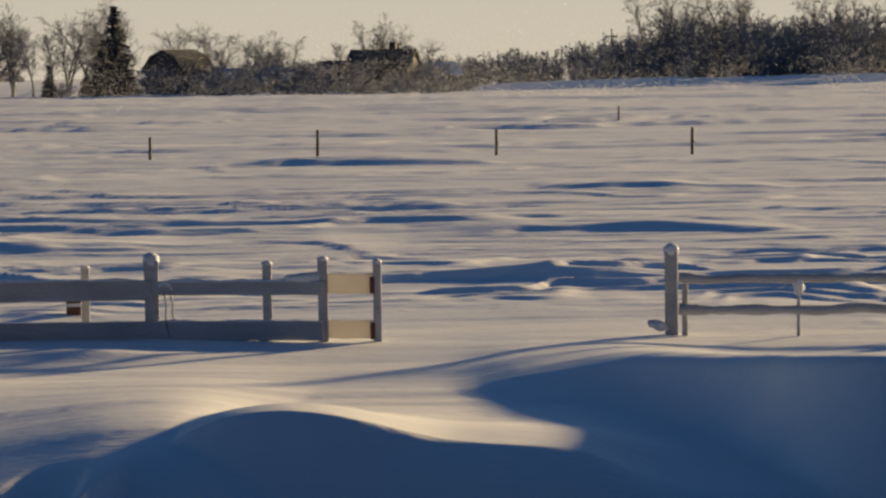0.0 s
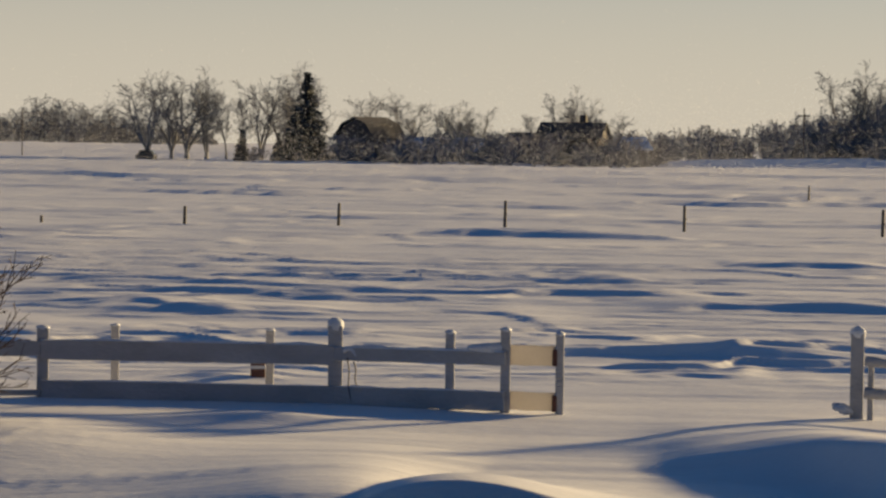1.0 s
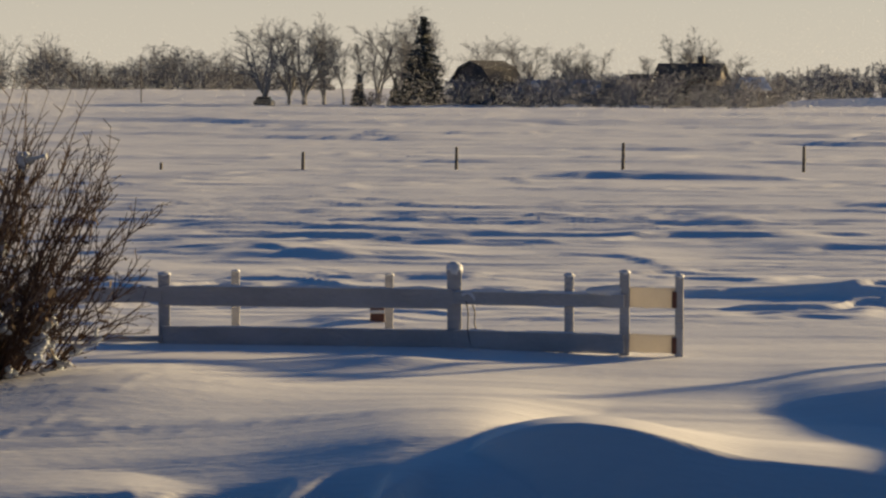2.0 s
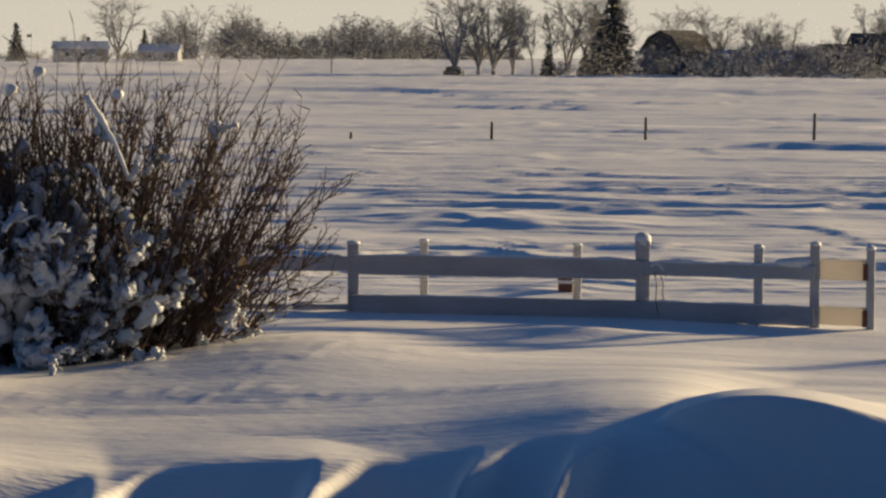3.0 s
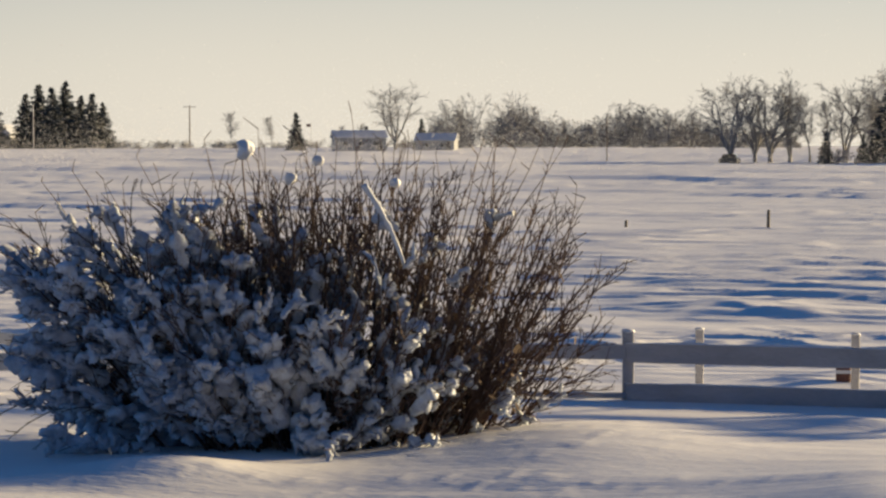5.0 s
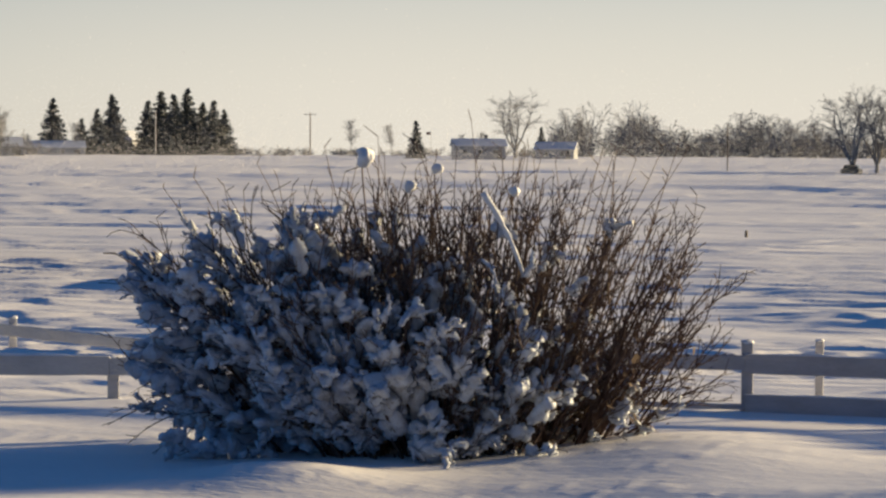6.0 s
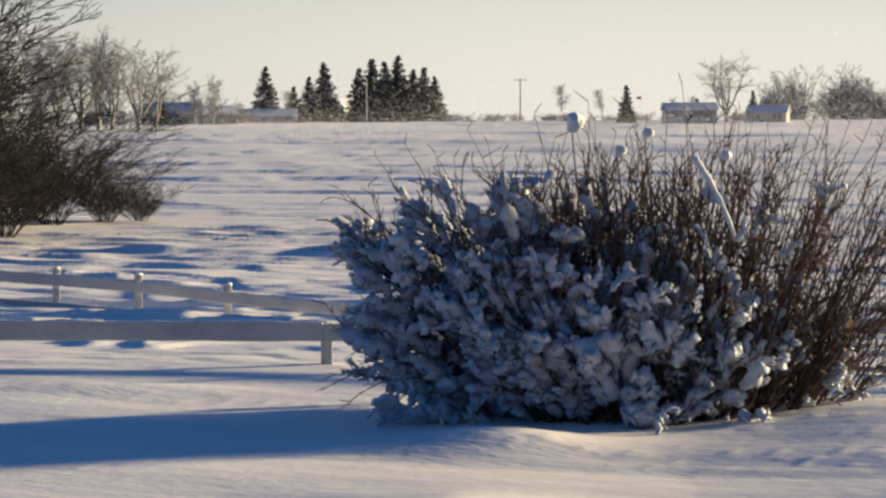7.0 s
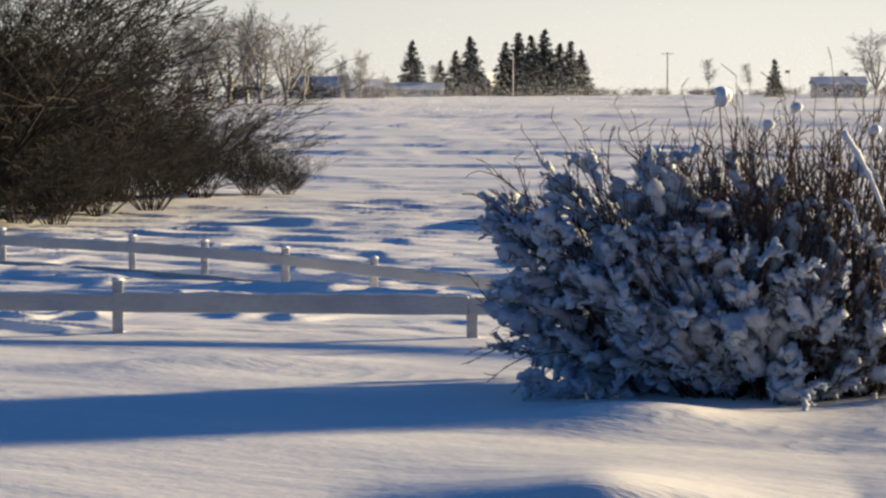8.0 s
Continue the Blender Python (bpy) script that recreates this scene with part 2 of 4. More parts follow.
KERNEL = np.exp(-0.5 * (np.arange(-15, 16) / 5.0) ** 2)
KERNEL /= KERNEL.sum()


def crest(az, d, azs, zs, ds, face, back):
    """A long drift whose crest runs over az, steep towards the eye and gentle behind."""
    z = np.convolve(np.interp(SMOOTH_AZ, azs, zs, left=0, right=0), KERNEL, "same")
    c = np.convolve(np.interp(SMOOTH_AZ, azs, ds), KERNEL, "same")
    c[:20], c[-20:] = c[20], c[-21]
    z, c = np.interp(az, SMOOTH_AZ, z), np.interp(az, SMOOTH_AZ, c)
    v = d - c
    return z * np.where(v < 0, np.clip((v + face) / face, 0, 1) ** 1.6, np.exp(-(v / back) ** 2))


def scarps(u, v, across, along, bend, jump, seed):
    """Wind-cut steps: each rises sharply towards the eye and sinks slowly behind, in broken lines."""
    ph = v / across + bend * (vnoise(u / along, v / (across * 2.2), seed) + 0.35 * vnoise(u / (along * 0.27), v / across, seed + 1))
    f = ph - np.floor(ph)
    step = np.where(f < jump, smooth01(f / jump), (1 - (f - jump) / (1 - jump)) ** 1.3)
    row = np.floor(ph)
    mask = vnoise(u / along + row * 7.31, row * 3.7, seed + 2)
    return step * smooth01((mask - 0.42) / 0.3)


def ground_z(x, y):
    d = np.hypot(x, y)
    az = np.degrees(np.arctan2(-x, y))
    ca, sa = math.cos(0.10), math.sin(0.10)
    u, v = x * ca + y * sa, -x * sa + y * ca
    warp = 1.3 * vnoise(u / 3.1, v / 1.7, 5)
    z = np.zeros_like(x)
    field = smooth01((d - 26.3) / 5)
    near = 0.05 + 0.95 * field
    patch = 0.5 + 0.5 * smooth01((vnoise(u / 12, v / 8, 9) - 0.35) / 0.3)
    z += near * patch * (0.048 * scarps(u, v, 0.62, 2.4, 1.6, 0.22, 40) * smooth01((75 - d) / 25)
                         + 0.063 * scarps(u, v, 1.45, 4.4, 1.7, 0.13, 50))
    z += field * (0.05 * scarps(u, v, 3.3, 5.0, 1.7, 0.09, 60) - 0.03)
    z += near * 0.025 * vnoise(u / 0.9, v / 0.40, 1) * smooth01((60 - d) / 20)
    z += 0.085 * np.exp(-((d - 32.5) / 3.2) ** 2) * scarps(u, v, 1.0, 1.7, 1.9, 0.25, 100) * smooth01((d - 27.5) / 2)
    # broad swells far out
    mid = smooth01((d - 55) / 50)
    far = smooth01((d - 110) / 80)
    z += mid * (0.17 * scarps(u, v, 6.0, 15.0, 1.5, 0.09, 70) - 0.05)
    z += far * (0.34 * scarps(u, v, 18.0, 48.0, 1.3, 0.11, 80) + 0.5 * (vnoise(u / 90, v / 55, 12) - 0.5) - 0.15)
    for cx, cy, half, h in DRIFTS:
        q = (u - (cx * ca + cy * sa)) / (half * 1.15)
        e = np.clip(1 - q ** 2, 0, 1) ** 0.8 * (0.25 + 0.9 * vnoise(u / 1.3, v / 2.5, 90)) * 0.72
        w = v - (-cx * sa + cy * ca) + 0.9 * warp - 0.8 + 0.5 * vnoise(u / 0.7, v / 2, 91) + 0.5 * q
        face = 0.016 * math.hypot(cx, cy)
        z += h * e * np.where(w < 0, smooth01((w + face) / face), np.exp(-(w / 2.2) ** 2))
    z -= 0.004 * np.maximum(d - 560, 0)
    z += 0.06 * np.exp(-((x + 4.72) / 0.5) ** 2 - ((y - 28.3) / 0.3) ** 2)
    # bank before the woods, and the rise before the far farms
    z += 0.85 * smooth01((1 - az) / 4) * np.exp(-((d - 292) / 12) ** 2) * smooth01((az + 40) / 10)
    z += 0.8 * smooth01((az - 15) / 5) * np.exp(-((d - 330) / 35) ** 2)
    # drifts before the eye, above a hollow deepened to keep near faces shaded
    ribs = sum(np.exp(-((az - a0 + 0.9 * (d - 16)) / w0) ** 2) for a0, w0 in ((7.9, 0.35), (10.3, 0.3), (13.9, 0.4), (19.0, 0.5)))
    z -= 1.15 * smooth01((16.35 - 0.75 * ribs - d) / 3.0)
    wob = 0.35 * (vnoise(x / 1.1, y / 1.1, 21) - 0.5)
    a = crest(az + wob, d, [-5.6, -4.6, -3.4, -0.14, 1, 2.5, 3.8, 5.0, 5.8, 6.6, 7.4, 7.9], [0, 0.06, 0.24, 0.30, 0.39, 0.50, 0.54, 0.50, 0.43, 0.30, 0.1, 0.0],
              [16.4, 16.4, 16.5, 16.5, 16.5, 16.5, 16.5, 16.5, 16.5, 16.5, 16.5, 16.5], 1.1, 2.4)
    b = crest(az + wob, d, [-40, -16, -13, -10.2, -8.5, -6.5, -4.4, -2.6, -1.2, -0.4], [0, 0.5, 0.74, 0.80, 0.72, 0.46, 0.31, 0.17, 0.08, 0],
              [17.0, 17.0, 17.0, 17.0, 17.5, 19.5, 21.0, 21.3, 21.5, 21.5], 1.3, 2.7)
    c = crest(az, d, [3, 5.5, 6.2, 7.9, 9.6, 11.35, 14, 17, 20], [0, 0.33, 0.37, 0.35, 0.27, 0.19, 0.11, 0.05, 0], [17.0] * 9, 8.0, 4.0)
    e = crest(az + wob, d, [9.0, 11.0, 12.0, 13.0, 14.5, 16.5, 21], [0, 0.10, 0.15, 0.13, 0.16, 0.13, 0], [16.1] * 7, 1.2, 1.8)
    f = crest(az, d, [16.5, 21.5, 25, 27.5, 31], [0, 0.10, 0.25, 0.16, 0], [16.1] * 5, 1.4, 1.6)
    z += np.maximum.reduce([a, b, c, e, f])
    # snow banked round the bush
    z += 0.17 * np.exp(-((az - 14.5) / 3.6) ** 2 - ((d - 22.3) / 2.0) ** 2)
    z += 0.16 * np.exp(-((az - 24.3) / 2.4) ** 2 - ((d - 20.8) / 0.7) ** 2)
    z += 0.10 * np.exp(-((az - 8.5) / 2.2) ** 2 - ((d - 24.2) / 0.35) ** 2)
    z += 0.10 * np.exp(-((az - 34.0) / 3.0) ** 2 - ((d - 25.3) / 0.4) ** 2)
    # broken crust in patches
    crust = smooth01((vnoise(x / 3.0, y / 0.9, 31) - 0.4) / 0.4) * smooth01((d - 17.5) / 2) * (1 - field)
    lumps = smooth01((vnoise(x / 0.13, y / 0.30, 32) - 0.70) / 0.14)
    z += 0.006 * crust * lumps
    return z


def build_ground():
    az = np.concatenate([np.arange(-13, 43, 0.16), np.arange(44, 346, 3.0)])
    ds = [3.0, 6.0, 9.0, 11.0]
    while ds[-1] < 4800:
        d = ds[-1]
        ds.append(d + min(max(0.055, d * d * 0.00006), 0.010 * d if d > 60 else 9))
    d = np.array(ds)
    A, D = np.meshgrid(np.radians(az), d)
    X, Y = -D * np.sin(A), D * np.cos(A)
    Z = ground_z(X, Y)
    n, m = len(d), len(az)
    verts = np.stack([X, Y, Z], -1).reshape(-1, 3)
    i, j = np.meshgrid(np.arange(n - 1), np.arange(m), indexing="ij")
    j2 = (j + 1) % m
    faces = np.stack([i * m + j, (i + 1) * m + j, (i + 1) * m + j2, i * m + j2], -1).reshape(-1, 4)
    faces = faces[:, ::-1]
    verts = np.vstack([verts, [[0, 0, -1.15]]])
    k = np.arange(m)
    hub = np.stack([np.full(m, len(verts) - 1), (k + 1) % m, k], -1)[:, ::-1]
    me = bpy.data.meshes.new("ground")
    me.vertices.add(len(verts))
    me.vertices.foreach_set("co", verts.astype(np.float32).ravel())
    me.loops.add(faces.size + hub.size)
    me.loops.foreach_set("vertex_index", np.concatenate([faces.ravel(), hub.ravel()]).astype(np.int32))
    me.polygons.add(len(faces) + len(hub))
    me.polygons.foreach_set("loop_start", np.concatenate([np.arange(len(faces)) * 4, faces.size + np.arange(len(hub)) * 3]).astype(np.int32))
    me.update(calc_edges=True)
    me.validate()
    me.polygons.foreach_set("use_smooth", np.ones(len(me.polygons), dtype=bool))
    me.materials.append(SNOW)
    ob = new("ground", me)
    return tagged(ob, "wind-drifted snow field with blue-shaded sastrugi", "snow", kind="structure")


ground = build_ground()


def gz(x, y):
    return float(ground_z(np.array([float(x)]), np.array([float(y)]))[0])


def on_snow(az, d, sink=0.05):
    x, y, _ = polar(az, d)
    return (x, y, gz(x, y) - sink)


# ---- unseen plain dark walls, added behind and beside the eye to shade near drifts ----
def shade_wall(name, size, centre):
    ob = part(name, box_bm(size, centre, 0.02), BARN_WALL, None)
    return tagged(ob, "plain dark unseen wall added to shade the near drifts", "wall", kind="structure")


shade_wall("shade_wall_south", (16.8, 0.3, 9.0), (-2.1, -2.0, 3.2))
shade_wall("shade_wall_east", (0.3, 16.5, 9.0), (6.3, 6.4, 3.2))


# ---- plants ----
def unit(v):
    return v / (np.linalg.norm(v) + 1e-9)


def branching(rng, height, width, leaders=3, kids=(12, 8, 4), start=0.12, fork=38, up=0.3, trunk_r=0.02, twig_r=0.002, trunk=0.1,
              splay=(0.05, 0.45), wander=0.10, steps=(7, 5, 3, 2)):
    """A leafless crown: leaders that rise from a short trunk, with side branches and twigs. Returns limb and twig segments."""
    limbs, twigs = [], []
    levels = len(kids)

    def shoot(p, d, length, r, level):
        n = steps[level]
        for k in range(n):
            d = unit(d + rng.normal(0, wander, 3) + np.array([0, 0, up * 0.22]))
            q = p + d * length / n
            (limbs if level < 1 else twigs).append((*p, r * (1 - 0.8 * k / n), *q, r * (1 - 0.8 * (k + 1) / n)))
            if level < levels and (k + 0.6) / n > (start if level == 0 else 0.1):
                for _ in range(int(kids[level] / n + rng.random())):
                    a = rng.normal(0, 1, 3)
                    side = unit(a - d * float(a @ d))
                    t = radians(fork * rng.uniform(0.65, 1.25))
                    reach = length * (0.55 if level == 0 else 0.55) * (1 - 0.45 * k / n) * rng.uniform(0.65, 1.15)
                    shoot(p + (q - p) * rng.random(), d * math.cos(t) + side * math.sin(t), reach, r * (1 - 0.8 * k / n) * 0.5, level + 1)
            p = q

    if trunk:
        limbs.append((0, 0, -0.04, trunk_r * 1.25, 0, 0, trunk, trunk_r))
    for i in range(leaders):
        a = 2 * math.pi * (i + rng.uniform(-0.3, 0.3)) / leaders
        lean = rng.uniform(*splay)
        d = unit(np.array([math.cos(a) * lean, math.sin(a) * lean, 1.0]))
        shoot(np.array([0.01 * math.cos(a), 0.01 * math.sin(a), trunk * 0.9]), d, rng.uniform(0.75, 1.0) * (1 - 0.25 * lean), trunk_r * 0.75, 0)
    limbs, twigs = np.array(limbs), np.array(twigs)
    top = twigs[:, 6].max()
    wide = np.percentile(np.hypot(twigs[:, 4], twigs[:, 5]), 88)
    for s in (limbs, twigs):
        s[:, [2, 6]] *= height / top
        s[:, [0, 1, 4, 5]] *= width / 2 / wide
        s[:, [3, 7]] = np.maximum(s[:, [3, 7]] * height, twig_r)
    return limbs, twigs


def bare_tree(name, limbs, twigs, mat, label, sides=4):
    t = thing(name, label=label, category="tree")
    v, f = tubes(limbs, sides)
    attach("trunk", mesh_of("trunk", v, f, mat, True), t)
    v, f = tubes(twigs, 3)
    attach("crown", mesh_of("crown", v, f, mat), t, "fine leafless twigs", "stuff")
    return t


def conifer(seed, height=10.0, radius=1.9):
    """A spruce: a trunk with whorls of drooping boughs made of needle sprays."""
    rng = np.random.default_rng(seed)
    t = thing("spruce_tree", label="dark green spruce tree standing in snow", category="tree")
    v, f = tubes([(0, 0, -0.3, 0.2, 0, 0, height * 0.5, 0.12), (0, 0, height * 0.5, 0.12, 0, 0, height, 0.02)], 6)
    attach("trunk", mesh_of("trunk", v, f, POLE_WOOD, True), t)
    verts, faces = [], []
    z = height * 0.04
    while z < height * 0.99:
        rel = z / height
        reach = radius * (1 - rel) ** 0.85 + 0.12
        for _ in range(max(5, int(14 * (1 - rel) + 3))):
            a = rng.uniform(0, 2 * math.pi)
            L = reach * rng.uniform(0.55, 1.12)
            droop = rng.uniform(0.1, 0.45) * (1 - rel)
            n = max(2, int(L / 0.35))
            for k in range(n):
                s = (k + rng.uniform(0.2, 1)) / n
                for _ in range(3):
                    c = np.array([math.cos(a) * L * s, math.sin(a) * L * s, z - droop * L * s + rng.normal(0, 0.1)])
                    o1 = rng.normal(0, 1, 3) * np.array([0.24, 0.24, 0.10])
                    o2 = rng.normal(0, 1, 3) * np.array([0.17, 0.17, 0.10])
                    b = len(verts)
                    verts += [c - o1, c + o2, c + o1, c - o2 - np.array([0, 0, 0.08])]
                    faces.append((b, b + 1, b + 2, b + 3))
        z += height * 0.022 + 0.05
    attach("crown", mesh_of("crown", np.array(verts), faces, NEEDLE), t, "dark needle boughs")
    return t


def place(proto, spots):
    """Copies of a thing at (az, d, scale, turn); the last spot takes the thing itself."""
    for k, (az, d, s, turn) in enumerate(spots):
        x, y, z = on_snow(az, d, 0.1)
        m = pose(x, y, z, 0, 0, turn) @ Matrix.Diagonal((s, s, s, 1))
        if k == len(spots) - 1:
            proto.matrix_basis = m
        else:
            copy_thing(proto, m)

rng = np.random.default_rng(7)
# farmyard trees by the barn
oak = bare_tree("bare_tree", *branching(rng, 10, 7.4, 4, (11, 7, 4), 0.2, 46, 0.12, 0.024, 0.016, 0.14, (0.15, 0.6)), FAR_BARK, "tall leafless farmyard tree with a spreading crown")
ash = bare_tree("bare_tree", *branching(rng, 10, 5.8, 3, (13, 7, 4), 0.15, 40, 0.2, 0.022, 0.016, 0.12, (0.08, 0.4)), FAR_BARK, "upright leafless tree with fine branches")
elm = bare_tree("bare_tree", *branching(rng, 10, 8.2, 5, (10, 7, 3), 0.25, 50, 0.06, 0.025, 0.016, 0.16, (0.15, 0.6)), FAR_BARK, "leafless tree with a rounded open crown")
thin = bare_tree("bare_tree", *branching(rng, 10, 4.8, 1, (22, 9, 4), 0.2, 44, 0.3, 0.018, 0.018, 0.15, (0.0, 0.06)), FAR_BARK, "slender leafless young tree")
place(elm, [(11.1, 288, 1.05, 10), (5.9, 300, 0.9, 60), (5.2, 296, 0.85, 200), (0.35, 275, 0.62, 20), (18.8, 560, 1.6, 80), (35.4, 330, 1.25, 0), (33.6, 325, 1.3, 120), (32.3, 330, 1.25, 250), (31.9, 340, 0.95, 30)])
place(oak, [(10.2, 290, 1.1, 0), (10.55, 295, 1.07, 140), (8.05, 300, 1.08, 50), (7.3, 310, 1.25, 150), (1.6, 285, 0.92, 0), (4.0, 280, 0.75, 90), (3.5, 284, 0.72, 190), (17.5, 570, 1.25, 20), (-4.85, 325, 1.38, 0), (-6.5, 328, 1.3, 130), (-9.6, 322, 1.3, 220), (34.6, 320, 1.4, 10), (32.9, 318, 1.38, 160)])
place(ash, [(9.75, 292, 1.0, 0), (8.5, 298, 1.05, 100), (7.85, 294, 0.85, 200), (4.35, 282, 0.70, 40), (1.2, 290, 0.8, 90), (-5.5, 322, 1.2, 60), (-6.9, 326, 1.3, 180), (-8.9, 322, 1.25, 280), (33.2, 330, 1.3, 40), (34.1, 335, 1.35, 310), (36.0, 320, 1.4, 140), (31.0, 640, 1.2, 20), (30.6, 640, 1.35, 200)])
place(thin, [(8.9, 290, 0.78, 0), (9.3, 296, 0.85, 80), (5.0, 290, 0.55, 20), (2.3, 290, 0.6, 140), (22.6, 620, 0.95, 0), (21.65, 620, 0.85, 60), (20.0, 600, 0.6, 20), (19.5, 600, 0.65, 90), (28.9, 700, 1.0, 0), (14.4, 600, 0.6, 0)])
spruce = conifer(3, 10.0, 3.1)
place(spruce, [(7.45, 285, 1.03, 0), (8.95, 283, 0.38, 70), (8.1, 286, 0.33, 20), (7.9, 284, 0.3, 220), (21.1, 560, 0.86, 90), (18.2, 560, 0.7, 200)])
spruce2 = conifer(4, 11.3, 4.3)
place(spruce2, [(29.4, 720, 1.5, 0), (28.75, 730, 1.0, 60), (28.4, 725, 1.25, 10), (28.05, 715, 1.6, 130), (27.25, 720, 1.45, 30), (26.95, 725, 1.7, 80), (26.65, 715, 1.6, 200), (26.35, 720, 1.75, 0), (26.0, 722, 1.4, 300), (25.75, 715, 1.45, 50), (25.5, 720, 1.2, 170), (31.75, 640, 0.6, 20)])


# ---- far woods and hedgerows ----
def woods(name, label, spots, mat, seed, kids=(9, 6), broad=0.8, fine=0.024):
    """Many small leafless trees and brush in one mesh."""
    rng = np.random.default_rng(seed)
    kinds = [np.vstack(branching(rng, 1.0, w, n, kids, 0.08, f, up, 0.02, 0.002, 0.04, sp, 0.14, (4, 3, 2, 1)))
             for w, n, f, up, sp in ((0.8, 3, 55, 0.1, (0.1, 0.5)), (0.6, 2, 50, 0.2, (0.05, 0.3)), (0.95, 4, 58, 0.05, (0.2, 0.8)), (0.7, 3, 52, 0.1, (0.1, 0.5)))]
    vs, fs, base = [], [], 0
    for az, d, h in spots:
        s = kinds[rng.integers(4)].copy()
        a = rng.uniform(0, 6.28)
        c, w = math.cos(a), math.sin(a)
        wide = broad * rng.uniform(0.85, 1.25)
        for o in (0, 4):
            x, y = s[:, o].copy(), s[:, o + 1].copy()
            s[:, o], s[:, o + 1] = (x * c - y * w) * h * wide, (x * w + y * c) * h * wide
            s[:, o + 2] *= h
            s[:, o + 3] = np.maximum(s[:, o + 3] * h, fine * d / 300)
        px, py, _ = polar(az, d)
        v, f = tubes(s, 3)
        vs.append(v + np.array([px, py, gz(px, py) - 0.15]))
        fs.append(f + base)
        base += len(v)
    ob = new(name, mesh_of(name, np.vstack(vs), np.vstack(fs), mat))
    return tagged(ob, label, "trees", kind="stuff")


R = np.random.default_rng(11)


def top_el(az):
    """Height of the right-hand wood's skyline in metres."""
    return float(np.interp(az, [-16, -10, -6.7, -5, -4, -3, -2, -0.7, 0.5], [9.2, 9.0, 8.6, 8.0, 6.8, 5.2, 5.2, 4.2, 3.0]))


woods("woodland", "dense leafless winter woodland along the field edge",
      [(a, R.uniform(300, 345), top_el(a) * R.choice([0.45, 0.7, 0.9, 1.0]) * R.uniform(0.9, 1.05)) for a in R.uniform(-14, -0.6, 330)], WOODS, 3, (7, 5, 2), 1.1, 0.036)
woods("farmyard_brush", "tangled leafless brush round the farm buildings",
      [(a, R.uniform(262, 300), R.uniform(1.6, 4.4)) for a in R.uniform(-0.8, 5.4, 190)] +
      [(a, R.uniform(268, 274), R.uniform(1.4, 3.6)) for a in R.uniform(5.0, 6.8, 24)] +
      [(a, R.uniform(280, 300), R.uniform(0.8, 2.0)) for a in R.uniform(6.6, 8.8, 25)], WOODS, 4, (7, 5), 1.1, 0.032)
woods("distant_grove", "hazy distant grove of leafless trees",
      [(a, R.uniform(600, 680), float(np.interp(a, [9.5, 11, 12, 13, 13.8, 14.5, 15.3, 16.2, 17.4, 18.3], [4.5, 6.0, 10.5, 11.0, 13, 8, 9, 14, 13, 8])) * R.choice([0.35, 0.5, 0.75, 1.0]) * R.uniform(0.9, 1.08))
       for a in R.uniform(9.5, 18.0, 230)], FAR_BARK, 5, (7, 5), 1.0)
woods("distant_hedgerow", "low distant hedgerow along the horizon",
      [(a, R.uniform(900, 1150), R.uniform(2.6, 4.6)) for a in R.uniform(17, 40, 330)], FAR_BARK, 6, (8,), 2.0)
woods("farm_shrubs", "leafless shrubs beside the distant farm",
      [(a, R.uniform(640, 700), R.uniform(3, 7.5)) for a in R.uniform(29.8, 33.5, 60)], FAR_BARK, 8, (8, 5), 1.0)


# ---- blown snow flakes, added as haze before the far trees and farms ----
def haze_flakes(count, near, far, scale, seed):
    """Fine flakes standing in for haze low over the field, in wisps, thinning upwards."""
    rng = np.random.default_rng(seed)
    az = rng.uniform(-13, 43, count)
    d = rng.uniform(near, far, count)
    lift = rng.exponential(scale, count)
    wisp = vnoise(az / 1.6, d / 60, seed) * 0.7 + vnoise(az / 0.35, lift / 0.5, seed + 1) * 0.3
    keep = rng.random(count) < smooth01((wisp - 0.2) / 0.5)
    az, d, lift = np.radians(az[keep]), d[keep], lift[keep]
    x, y = -d * np.sin(az), d * np.cos(az)
    c = np.stack([x, y, ground_z(x, y) + lift], -1)[:, None, :]
    size = (0.024 * (d / 250) * rng.uniform(0.6, 1.4, len(d)))[:, None, None]
    tri = rng.normal(0, 1, (len(d), 3, 3))
    tri -= tri.mean(1, keepdims=True)
    v = (c + tri * size).reshape(-1, 3)
    ob = new("snow_haze", mesh_of("snow_haze", v, np.arange(len(v)).reshape(-1, 3), FLAKE))
    return tagged(ob, "fine windblown snow added as a haze veil low over the field", "snow", kind="stuff")


haze_flakes(330000, 150, 290, 2.1, 17)
haze_flakes(120000, 380, 530, 2.2, 19)


